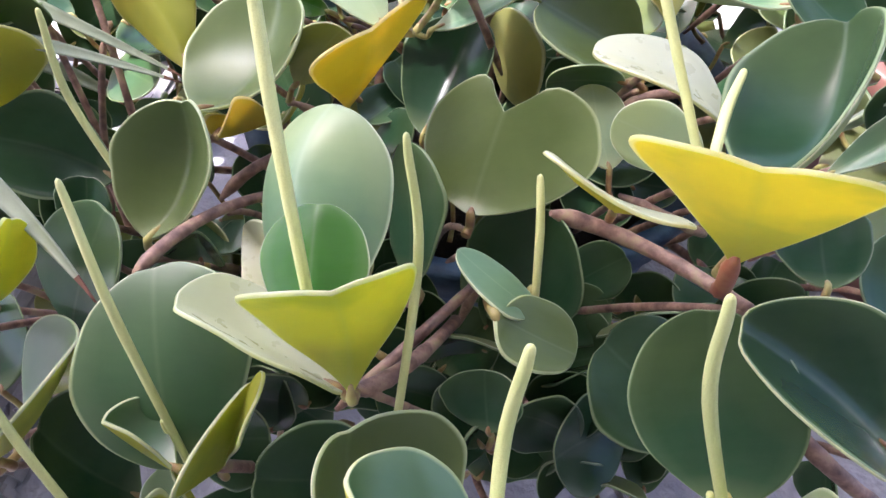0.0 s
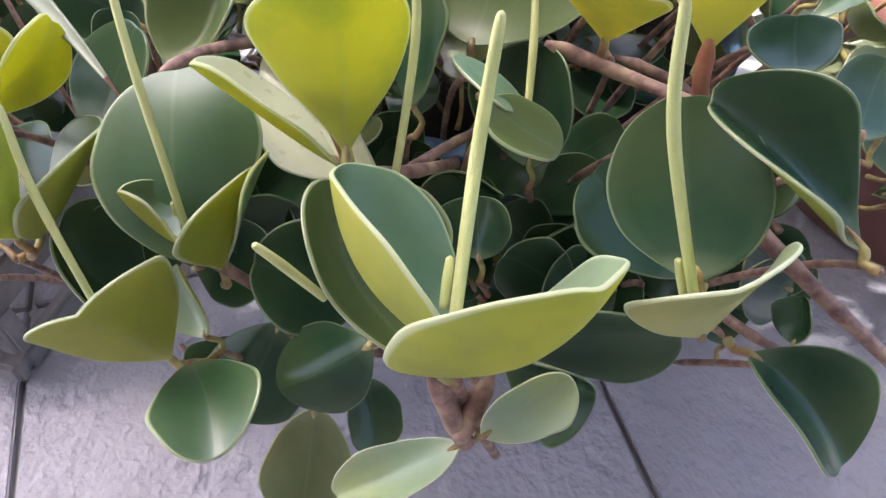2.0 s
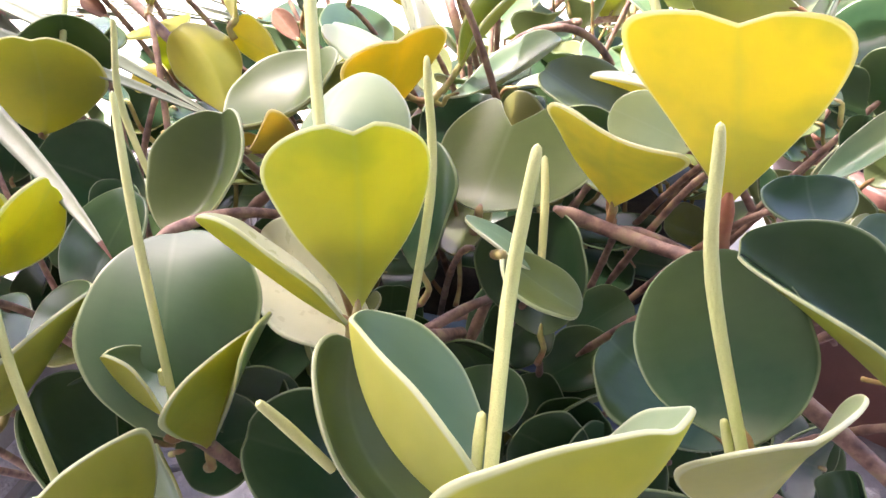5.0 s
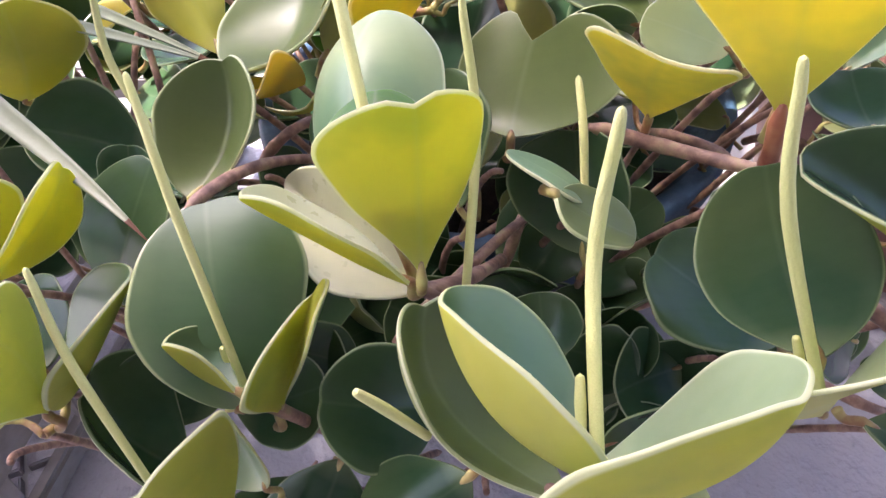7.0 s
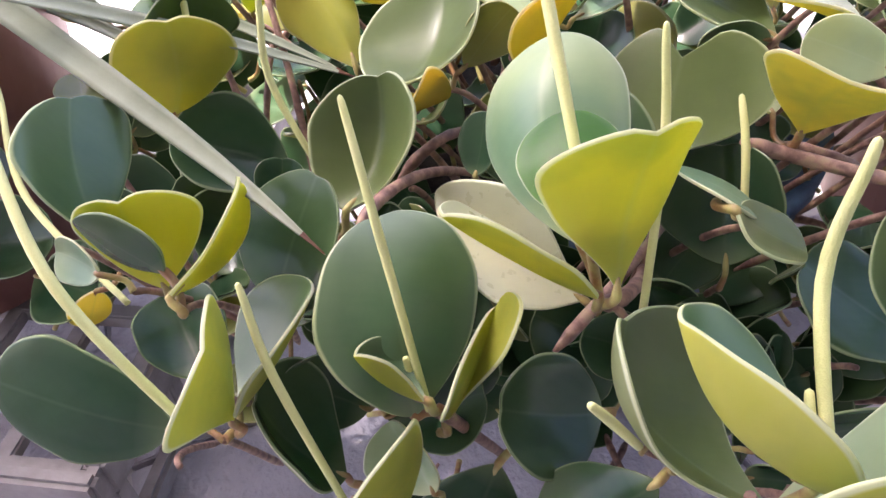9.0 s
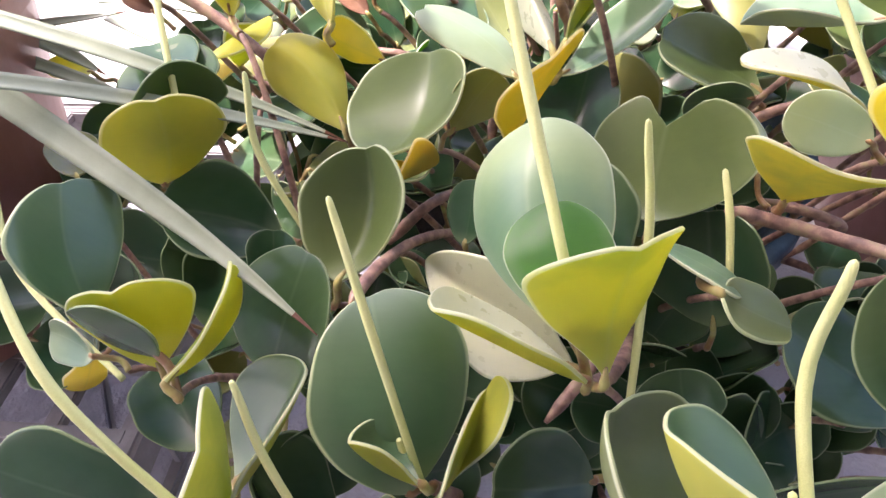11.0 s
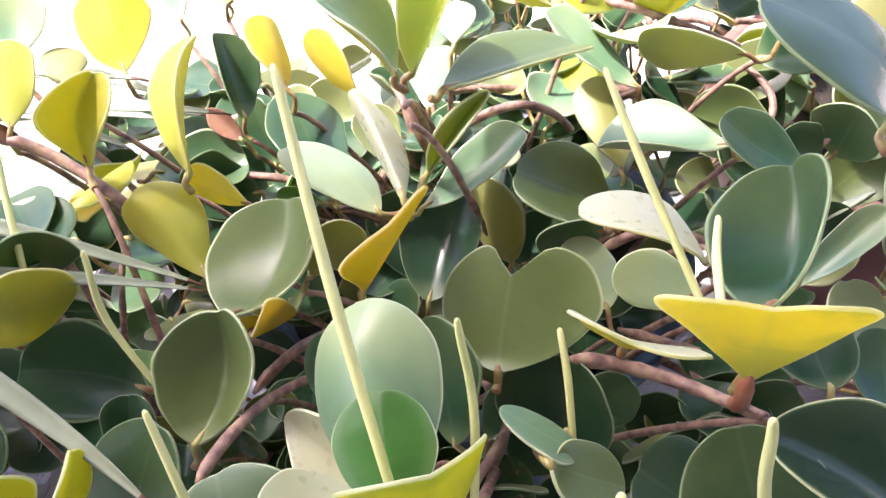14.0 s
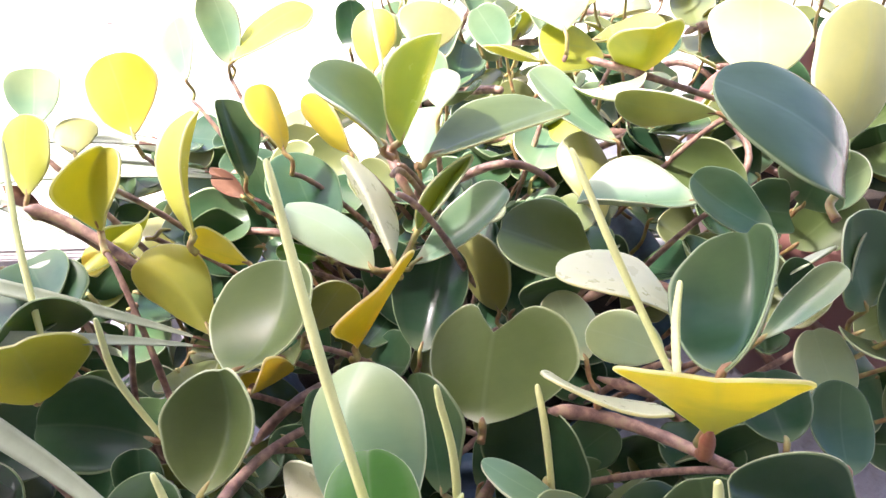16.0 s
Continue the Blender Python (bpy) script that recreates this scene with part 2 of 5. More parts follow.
# ---- builders ----
def part(name, bm, material, parent=None, label=""):
    """Links a bmesh as one mesh object under a thing or under a part."""
    me = bpy.data.meshes.new(name)
    bm.to_mesh(me)
    bm.free()
    for m in material if isinstance(material, (list, tuple)) else [material]:
        me.materials.append(m)
    ob = new(name, me)
    ob.parent = parent
    if label:
        ob["label"] = label
    return ob


def thing(name, place, label, category, group="", kind=""):
    ob = new(name)
    ob.location = place
    ob.empty_display_size = 0.02
    return tagged(ob, label, category, group, kind)


def tube(points, radii, sides=9, bm=None):
    """A round, closed tube along a smooth line through the points."""
    pts = [Vector(p) for p in points]
    line, rad = [], []
    n = len(pts)
    for i in range(n - 1):
        p0, p1, p2, p3 = pts[max(i - 1, 0)], pts[i], pts[i + 1], pts[min(i + 2, n - 1)]
        steps = max(1 if n > 6 else 3, min(12, int((p2 - p1).length / 0.006)))
        for k in range(steps + (i == n - 2)):
            t = k / steps
            line.append(0.5 * ((2 * p1) + (p2 - p0) * t + (2 * p0 - 5 * p1 + 4 * p2 - p3) * t * t + (3 * p1 - p0 - 3 * p2 + p3) * t ** 3))
            rad.append(radii[i] + (radii[i + 1] - radii[i]) * t)
    bm = bm or bmesh.new()
    rings, side = [], None
    for i, p in enumerate(line):
        d = (line[min(i + 1, len(line) - 1)] - line[max(i - 1, 0)]).normalized()
        side = d.orthogonal().normalized() if side is None else (side - d * side.dot(d)).normalized()
        up = d.cross(side)
        rings.append([bm.verts.new(p + rad[i] * (math.cos(a) * side + math.sin(a) * up)) for a in (2 * math.pi * k / sides for k in range(sides))])
    for a, b in zip(rings, rings[1:]):
        for k in range(sides):
            bm.faces.new((a[k], a[(k + 1) % sides], b[(k + 1) % sides], b[k])).smooth = True
    bm.faces.new(list(reversed(rings[0])))
    tip = bm.verts.new(line[-1] + (line[-1] - line[-2]).normalized() * rad[-1] * 0.8)
    for k in range(sides):
        bm.faces.new((rings[-1][k], rings[-1][(k + 1) % sides], tip)).smooth = True
    return bm


def leaf(plant, base, tip, normal, width, cup=0.2, notch=0.03, kind="d", bend=0.0, shape=(0.64, 0.46), petiole=None, belly=0.0, roll=0.0, label=""):
    """One thick leaf from its base to its tip; normal: which way its upper side faces. cup: how far the margins rise from
    the midrib; bend: how far the tip bends over; petiole: the place on the stem where its stalk begins;
    roll: where, in half widths, one margin folds up and over."""
    base, tip = Vector(base), Vector(tip)
    axis = tip - base
    length = axis.length
    axis.normalize()
    up = Vector(normal)
    up = (up - axis * up.dot(axis)).normalized()
    side = axis.cross(up)
    rnd = random.Random(int(abs(base.x * 7919 + base.y * 104729 + tip.z * 1299709) * 100))
    p, q = shape
    um = p / (p + q)
    top = um ** p * (1 - um) ** q
    segs, rings = 72, 7 if roll else 5
    ph, ph2 = rnd.uniform(0, 6.28), rnd.uniform(0, 6.28)
    wave = rnd.uniform(0.006, 0.022)
    twist = rnd.uniform(-0.10, 0.10)
    skew = rnd.uniform(-0.05, 0.05)
    saucer, arch, curl = rnd.uniform(0.12, 0.38), rnd.uniform(-0.05, 0.02), rnd.uniform(-0.35, 0.25)
    spoon = rnd.uniform(0.04, 0.30)

    def surface(x, y):
        """Height over the leaf's plane; x in half widths, y in lengths."""
        half = width / 2
        h = cup * half * (0.62 * (math.sqrt(x * x + 0.006) - 0.0775) + 0.40 * x * x if cup > 0 else x * x) * (0.55 + 0.45 * min(1.0, y * 1.5))
        keel = 1 - (2 * y - 1) ** 2 if belly > 0 else max(y, 1e-6) ** p * max(1 - y, 0.0) ** q / top
        h += belly * length * keel - bend * length * y * y + twist * x * half * y
        h += saucer * half * x * x + arch * length * (1 - (2 * y - 1) ** 2) + curl * half * max(0.0, abs(x) - 0.7) ** 2 * 4
        h += wave * half * x * x * math.sin(5 * y + 3 * x + ph) + 0.022 * half * math.sin(4 * x + ph2) * math.sin(6 * y + ph)
        h += spoon * length * (y * y - y)
        return h

    bm = bmesh.new()
    uvs = bm.loops.layers.uv.new("UVMap")
    lengthwise = bm.loops.layers.uv.new("lengthwise")
    info = {}

    def vert(x, y, k, layer):
        thick = 0.0013 * (1.0 if k < 0.97 else 0.7)
        lift = surface(x, y)
        line = roll + (max(0.0, 0.9 - roll) * y if roll > 0.1 else 0.0)
        if roll and x < -line:
            over, bow, most = -line - x, 0.06, 2.3
            ang = min(over / bow, most)
            rest = max(0.0, over - bow * most)
            lift = surface(-line, y) + (bow * (1 - math.cos(ang)) + rest * math.sin(most)) * width / 2
            x_new = -line - bow * math.sin(ang) - rest * math.cos(most)
            pos = base + axis * (y * length) + side * ((x_new + skew * math.sin(3.1 * y)) * width / 2 + math.sin(ang) * layer * thick / 2)
            pos += up * (lift + math.cos(ang) * layer * thick / 2)
        else:
            pos = base + axis * (y * length) + side * ((x + skew * math.sin(3.1 * y)) * width / 2) + up * (lift + layer * thick / 2)
        v = bm.verts.new(pos)
        info[v] = (k, abs(x)), (y, x)
        return v

    grid = {}
    for layer in (1, -1):
        for s in range(segs):
            th = 2 * math.pi * s / segs
            u = (1 - math.cos(th)) / 2
            w = (max(u, 1e-6) ** p * max(1 - u, 0.0) ** q / top) * (1 if th < math.pi else -1)
            w *= 1 + 0.035 * math.sin(2 * th + ph) + 0.022 * math.sin(5 * th + ph2) + 0.010 * math.sin(9 * th + ph)
            y_out = u - notch * math.exp(-((w / (0.14 + 0.6 * notch)) ** 2)) * (u > 0.5)
            spine = 0.03 + (0.90 - 1.25 * notch) * u
            for r in range(rings + 1):
                k = ((0.0, 0.2, 0.5, 0.78, 0.94, 1.0) if not roll else (0.0, 0.3, 0.45, 0.6, 0.75, 0.85, 0.94, 1.0))[r]
                if r == 0 and s > segs // 2:
                    grid[layer, s, r] = grid[layer, segs - s, 0]
                    continue
                grid[layer, s, r] = vert(w * k, spine + (y_out - spine) * k, k, layer)
    for layer in (1, -1):
        for s in range(segs):
            s2 = (s + 1) % segs
            for r in range(rings):
                quad = [grid[layer, s, r], grid[layer, s, r + 1], grid[layer, s2, r + 1], grid[layer, s2, r]]
                quad = [v for i, v in enumerate(quad) if v not in quad[:i]]
                if len(quad) < 3:
                    continue
                f = bm.faces.new(quad if layer < 0 else reversed(quad))
                f.smooth, f.material_index = True, 0 if layer > 0 else 1
    for s in range(segs):
        s2 = (s + 1) % segs
        f = bm.faces.new((grid[1, s, rings], grid[1, s2, rings], grid[-1, s2, rings], grid[-1, s, rings]))
        f.smooth, f.material_index = True, int(kind in "gyYvw")
    for f in bm.faces:
        for loop in f.loops:
            loop[uvs].uv, loop[lengthwise].uv = info[loop.vert]
    bmesh.ops.recalc_face_normals(bm, faces=bm.faces)
    ob = part("leaf", bm, LEAF[kind], plant, label)
    if petiole is not None:
        root = Vector(petiole)
        mid = (root + base) / 2 - up * 0.004
        end = base + axis * (0.10 * length) - up * 0.0008
        part("petiole", tube([root, mid, base, end], [0.0016, 0.0013, 0.0014, 0.0006], 8), PETIOLE, ob, "fleshy reddish petiole")
    return ob


def blade(plant, base, mid, tip, left_rim, right_rim, kind, shape, notch, crease, dome, petiole=None):
    """One thick leaf along a bowed midrib from base over mid to tip; left_rim and right_rim are where its margins are widest,
    left and right as seen from the upper side; crease: how sharply it folds along the midrib (1) or how evenly it bows (0);
    dome: how far its middle swells up from its margins, in half widths."""
    b, m, t, lo, hi = (np.array(v) for v in (base, mid, tip, left_rim, right_rim))
    p, q = shape
    widest = p / (p + q)
    top = widest ** p * (1 - widest) ** q
    pull = 2 * m - (b + t) / 2
    rnd = random.Random(int(abs(b[0] * 7919 + b[1] * 104729 + t[2] * 1299709) * 100))
    ph, ph2, ph3 = (rnd.uniform(0, 6.28) for _ in range(3))
    half = np.linalg.norm(hi - lo) / 2
    wave, curl = rnd.uniform(0.008, 0.020) * half, rnd.uniform(-0.10, 0.16) * half

    def rib(y):
        y = np.asarray(y)[..., None]
        return b * (1 - y) ** 2 + pull * 2 * y * (1 - y) + t * y * y

    across, rise = (hi - lo) / 2, (hi + lo) / 2 - rib(widest)

    def surface(x, y):
        fold = crease * (np.sqrt(x * x + 0.01) - 0.1) / 0.905 + (1 - crease) * x * x
        return rib(y) + across * x[..., None] + rise * fold[..., None]

    def lifted(x, y):
        """The surface with its soft unevenness, and the way its upper side faces."""
        e = 0.01
        n = np.cross(surface(x + e, y) - surface(x - e, y), surface(x, y + e) - surface(x, y - e))
        n /= np.linalg.norm(n, axis=-1, keepdims=True) + 1e-12
        h = wave * x * x * np.sin(5 * y + 3 * x + ph) + 0.020 * half * np.sin(3.5 * x + ph2) * np.sin(6 * y + ph)
        h = h + dome * half * (1 - np.minimum(x * x, 1.0)) * (1 - (2 * np.clip(y, 0, 1) - 1) ** 2)
        h = h - curl * np.maximum(0.0, np.abs(x) - 0.80) ** 2 * 12
        h = h - 0.010 * half * np.exp(-(x / 0.05) ** 2) * (1 - y)
        return surface(x, y) + n * h[..., None], n

    segs = 72
    steps = np.array((0.0, 0.08, 0.2, 0.42, 0.66, 0.84, 0.94, 0.985, 1.0))
    thick = np.array((1.0, 1.0, 1.0, 1.0, 1.0, 1.0, 1.0, 0.85, 0.45)) * 0.00075
    th = 2 * math.pi * np.arange(segs) / segs
    u = (1 - np.cos(th)) / 2
    w = np.maximum(u, 1e-6) ** p * np.maximum(1 - u, 0.0) ** q / top * np.where(th < math.pi, 1, -1)
    w = w * (1 + 0.012 * np.sin(5 * th + ph2) + 0.008 * np.sin(9 * th + ph3))
    y_out = u - notch * np.exp(-((w / (0.14 + 0.6 * notch)) ** 2)) * (u > 0.5)
    spine = 0.03 + (0.92 - 1.15 * notch) * u
    x = w[:, None] * steps
    y = spine[:, None] + (y_out - spine)[:, None] * steps
    place, normal = lifted(x, y)
    verts, faces, sides, data = [], [], [], []
    count = len(steps)
    for layer in (1, -1):
        verts += (place + normal * (layer * thick)[None, :, None]).reshape(-1, 3).tolist()
        data += [((steps[r], abs(x[s, r])), (y[s, r], x[s, r])) for s in range(segs) for r in range(count)]

    def at(layer, s, r):
        s = s % segs
        if r == 0 and s > segs // 2:
            s = segs - s
        return (0 if layer > 0 else segs * count) + s * count + r

    for layer in (1, -1):
        for s in range(segs):
            for r in range(count - 1):
                quad = [at(layer, s, r), at(layer, s, r + 1), at(layer, s + 1, r + 1), at(layer, s + 1, r)]
                quad = [v for i, v in enumerate(quad) if v not in quad[:i]]
                if len(quad) > 2:
                    faces.append(quad if layer > 0 else quad[::-1])
                    sides.append(0 if layer > 0 else 1)
    for s in range(segs):
        faces.append([at(1, s, count - 1), at(-1, s, count - 1), at(-1, s + 1, count - 1), at(1, s + 1, count - 1)])
        sides.append(int(kind in "gyYvwabcefhiut"))
    me = bpy.data.meshes.new("leaf")
    me.from_pydata(verts, [], faces)
    me.polygons.foreach_set("material_index", sides)
    me.polygons.foreach_set("use_smooth", [True] * len(faces))
    for k, layer_name in enumerate(("UVMap", "lengthwise")):
        layer = me.uv_layers.new(name=layer_name)
        layer.data.foreach_set("uv", [c for loop in me.loops for c in data[loop.vertex_index][k]])
    bm = bmesh.new()
    bm.from_mesh(me)
    bpy.data.meshes.remove(me)
    bmesh.ops.delete(bm, geom=[v for v in bm.verts if not v.link_faces], context="VERTS")
    bmesh.ops.recalc_face_normals(bm, faces=bm.faces)
    ob = part("leaf", bm, LEAF[kind], plant)
    if petiole is not None:
        stout = 1.7 if kind == "Y" else 1.0
        root, foot = Vector(petiole), Vector(base)
        up = Vector(normal[1, 0])
        end = Vector(rib(0.12)) - up * 0.0008
        part("petiole", tube([root, (root + foot) / 2 - up * 0.003, foot, end], [r * stout for r in (0.0021, 0.0018, 0.0019, 0.0007)], 8), RED_PETIOLE if kind == "Y" else PETIOLE, ob, "fleshy reddish petiole")
    return ob


def spike(plant, base, mid, tip, thick=0.0017):
    a, m, c = Vector(base), Vector(mid), Vector(tip)
    part("flower_spike", tube([a, m, m + (c - m) * 0.86, c], [thick * 0.85, thick, thick * 0.80, thick * 0.42], 12), SPIKE, plant, "slender pale yellow-green flower spike")


def stem(plant, points, thick=0.0040):
    n = len(points)
    pts = [Vector(p) for p in points]
    fine, radii = [], []
    steps = max(8, int(sum((b - a).length for a, b in zip(pts, pts[1:])) / 0.004))
    a, c, e = pts[0], 2 * pts[1] - (pts[0] + pts[2]) / 2, pts[2]
    turn = (a.x * 977 + a.z * 613) % 1
    for i in range(steps + 1):
        t = i / steps
        fine.append(a * (1 - t) ** 2 + c * 2 * t * (1 - t) + e * t * t)
        knot = max(0.0, math.cos(2 * math.pi * (i * 0.004 / 0.024 + turn))) ** 8
        end = min(1.0, 0.35 + i * 0.35)
        radii.append(thick * (1.08 - 0.3 * t + 0.14 * knot) * end)
    part("stem", tube(fine, radii, 10), STEM, plant, "brown jointed creeping stem")


def lathe(profile, sides=64, mat_of=None):
    """A solid of revolution from (radius, height) pairs."""
    bm = bmesh.new()
    rings = []
    for r, z in profile:
        rings.append([bm.verts.new((r * math.cos(a), r * math.sin(a), z)) for a in (2 * math.pi * k / sides for k in range(sides))])
    for a, b in zip(rings, rings[1:]):
        for k in range(sides):
            bm.faces.new((a[k], a[(k + 1) % sides], b[(k + 1) % sides], b[k])).smooth = True
    bm.faces.new(list(reversed(rings[0])))
    bm.faces.new(rings[-1])
    bmesh.ops.recalc_face_normals(bm, faces=bm.faces)
    return bm


def block(lo, hi, bevel=0.0, bm=None):
    bm = bm or bmesh.new()
    made = bmesh.ops.create_cube(bm, size=1.0)["verts"]
    for v in made:
        v.co = Vector([(a + b) / 2 + c * (b - a) for a, b, c in zip(lo, hi, v.co)])
    if bevel:
        edges = {e for v in made for e in v.link_edges}
        bmesh.ops.bevel(bm, geom=list(edges), offset=bevel, segments=2, affect="EDGES")
    return bm


# ---- the ground ----
ground = tagged(part("ground", block((-60, -60, -0.20), (60, 60, -0.008)), YARD), "pale sunlit concrete yard and bed under the tiles", "ground", kind="structure")
pavement = thing("pavement", (0, 0, 0), "grey-violet rough floor tiles with dark joints", "floor", kind="structure")
TILE_SIZE, JOINT, TURNED = 0.377, 0.0045, radians(-71)


def tile_mesh():
    s = (TILE_SIZE - JOINT) / 2
    bm = block((-s, -s, -0.012), (s, s, 0.0), 0.0012)
    me = bpy.data.meshes.new("floor_tile")
    bm.to_mesh(me)
    bm.free()
    me.materials.append(TILE)
    return me


# ---- unseen wall and ceiling, added to shade the plants ----
def wall(name, lo, hi, label, material):
    return tagged(part(name, block(lo, hi), material), label, "wall" if "wall" in name else "roof", kind="structure")


wall("wall_house", (-4.0, -2.6, 0.0), (4.0, -2.4, 2.75), "unseen cream plaster wall added behind to hold back sky light", PLASTER)
wall("ceiling", (-4.0, -2.6, 2.75), (4.0, 0.640, 2.87), "unseen greyed plaster ceiling added overhead to block the sun", WHITEWASH)

# ---- pots ----
def pot(place, r0, r1, height, material, label, fill=0.92):
    t = thing("plant_pot", place, label, "plant pot", "pots with plants")
    wall_t = 0.005
    body = lathe([(r0 * 0.9, 0.0), (r0, 0.004), (r1 * 0.985, height * 0.86), (r1 * 1.04, height * 0.87), (r1 * 1.05, height * 0.99), (r1 * 1.03, height),
                  (r1 - wall_t, height), (r1 * 0.9 - wall_t, height * 0.80), (r1 * 0.88 - wall_t, height * fill - 0.012)])
    part("pot_body", body, material, t)
    part("soil", lathe([(r1 * 0.86, height * fill - 0.02), (r1 * 0.885 - wall_t, height * fill - 0.004), (r1 * 0.5, height * fill + 0.003), (0.01, height * fill + 0.006)], 40), SOIL, t, "dark damp soil")
    return t


pot((0.03, 0.37, 0.0), 0.12, 0.150, 0.165, BLUE, "worn blue-painted pot overgrown by the creeping plant")
pot((-0.425, 0.37, 0.085), 0.10, 0.135, 0.24, CLAY, "reddish-brown plastic pot standing on a grey crate")
pot((0.40, 0.40, 0.0), 0.13, 0.160, 0.205, CLAY, "reddish-brown plastic pot among the leaves")


def lattice_crate(place):
    """A low crate: a rim, feet, and a grid of bars with square holes."""
    t = thing("lattice_crate", place, "low weathered grey plastic crate with square holes", "crate")
    w, d, h = 0.36, 0.40, 0.085
    for k in range(8):
        x = k * w / 7
        part("bar", block((x - 0.006, 0, h - 0.010), (x + 0.006, d, h - 0.001), 0.0015), CRATE, t)
    for k in range(8):
        y = k * d / 7
        part("bar", block((0, y - 0.006, h - 0.012), (w, y + 0.006, h), 0.0015), CRATE, t)
    for x0, y0, x1, y1 in ((-0.012, -0.012, w + 0.012, 0.0), (-0.012, d, w + 0.012, d + 0.012), (-0.012, 0.0, 0.0, d), (w, 0.0, w + 0.012, d)):
        part("rim", block((x0, y0, h - 0.028), (x1, y1, h + 0.004), 0.003), CRATE, t)
        part("rim", block((x0, y0, 0.0), (x1, y1, 0.020), 0.003), CRATE, t)
    for k in range(6):
        for y in (-0.010, d + 0.002):
            part("post", block((k * (w - 0.014) / 5, y, 0.018), (k * (w - 0.014) / 5 + 0.014, y + 0.008, h - 0.026), 0.002), CRATE, t)
        for x in (-0.010, w + 0.002):
            part("post", block((x, k * (d - 0.014) / 5, 0.018), (x + 0.008, k * (d - 0.014) / 5 + 0.014, h - 0.026), 0.002), CRATE, t)
    return t


crate = lattice_crate((-0.64, 0.24, 0.0))
crate.rotation_euler = (0, 0, radians(-12))

# ---- the plants ----
PLANT_LABEL = "creeping plant with thick glossy round leaves, pale spikes, in a pot"
front = thing("peperomia_plant", (0.0, 0.10, 0.0), PLANT_LABEL, "plant", "creeping plants")
left = thing("peperomia_plant", (-0.20, 0.16, 0.0), PLANT_LABEL, "plant", "creeping plants")
back = thing("peperomia_plant", (0.05, 0.36, 0.0), PLANT_LABEL, "plant", "creeping plants")
strap_plant = thing("strap_plant", (-0.25, 0.30, 0.0), "grassy plant with long arching grey-green strap leaves", "plant")


def strap(plant, base, mid, tip, half):
    """A long strap leaf: a shallow gutter in section that tapers to a dry point."""
    a, b, c = (Vector(p) for p in (base, mid, tip))
    ctrl = 2 * b - (a + c) / 2
    bm = bmesh.new()
    rows = []
    n = 36
    for i in range(n + 1):
        t = i / n
        p = a * (1 - t) ** 2 + ctrl * 2 * t * (1 - t) + c * t * t
        d = ((ctrl - a) * (1 - t) + (c - ctrl) * t).normalized()
        s = d.cross(Vector((0, -0.45, 0.9))).normalized()
        u = s.cross(d)
        w = half * (1.0 if t < 0.45 else max(0.04, 1 - ((t - 0.45) / 0.55) ** 1.8))
        rows.append([[bm.verts.new(p + s * (k * w) + u * (0.30 * w * k * k + lay * 0.0005)) for k in (-1, -0.55, 0, 0.55, 1)] for lay in (1, -1)])
    for (a1, a2), (b1, b2) in zip(rows, rows[1:]):
        dry = rows.index([b1, b2]) > n - 2
        for k in range(4):
            for q in ((a1[k], b1[k], b1[k + 1], a1[k + 1]), (a2[k + 1], b2[k + 1], b2[k], a2[k])):
                f = bm.faces.new(q)
                f.smooth, f.material_index = True, int(dry)
        for q in ((a1[0], a2[0], b2[0], b1[0]), (a1[4], b1[4], b2[4], a2[4])):
            bm.faces.new(q).material_index = int(dry)
    for r in (rows[0], rows[-1]):
        bm.faces.new([*r[0], *reversed(r[1])])
    bmesh.ops.recalc_face_normals(bm, faces=bm.faces)
    part("strap_leaf", bm, [STRAP, DRY], plant, "arching grey-green strap leaf with a dry reddish tip")


blade(front, (-0.0299, -0.0013, 0.2671), (-0.0292, 0.0073, 0.2982), (-0.0281, -0.0061, 0.3374), (-0.0077, 0.0161, 0.3127), (-0.0569, 0.0058, 0.3119), "y", (1.38, 0.36), 0.047, 0.50, -0.10, petiole=(-0.0310, 0.0100, 0.2500))
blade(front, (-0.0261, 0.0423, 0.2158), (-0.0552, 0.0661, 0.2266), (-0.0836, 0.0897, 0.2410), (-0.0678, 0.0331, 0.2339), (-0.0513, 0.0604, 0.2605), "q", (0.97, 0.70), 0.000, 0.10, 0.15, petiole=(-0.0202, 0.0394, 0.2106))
blade(front, (-0.0997, -0.0022, 0.2103), (-0.1050, 0.0269, 0.2364), (-0.1071, 0.0566, 0.2605), (-0.1331, 0.0150, 0.2440), (-0.0711, 0.0375, 0.2433), "m", (0.73, 0.51), 0.019, 0.05, 0.32, petiole=(-0.0900, -0.0020, 0.2120))
blade(front, (-0.0936, -0.0094, 0.2295), (-0.1095, -0.0017, 0.2330), (-0.1178, 0.0025, 0.2451), (-0.1024, -0.0048, 0.2426), (-0.1039, 0.0143, 0.2351), "w", (0.88, 0.49), 0.031, 0.70, 0.00, petiole=(-0.0900, -0.0010, 0.2120))
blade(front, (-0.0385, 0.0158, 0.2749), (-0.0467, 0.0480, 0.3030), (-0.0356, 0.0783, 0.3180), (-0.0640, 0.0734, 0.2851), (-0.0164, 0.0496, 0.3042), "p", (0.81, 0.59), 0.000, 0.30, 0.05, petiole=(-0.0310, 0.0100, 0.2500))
blade(front, (-0.0399, 0.0070, 0.2905), (-0.0403, 0.0270, 0.3011), (-0.0388, 0.0459, 0.3077), (-0.0576, 0.0347, 0.2948), (-0.0227, 0.0266, 0.3014), "n", (0.79, 0.50), 0.029, 0.50, 0.02, petiole=(-0.0310, 0.0100, 0.2500))
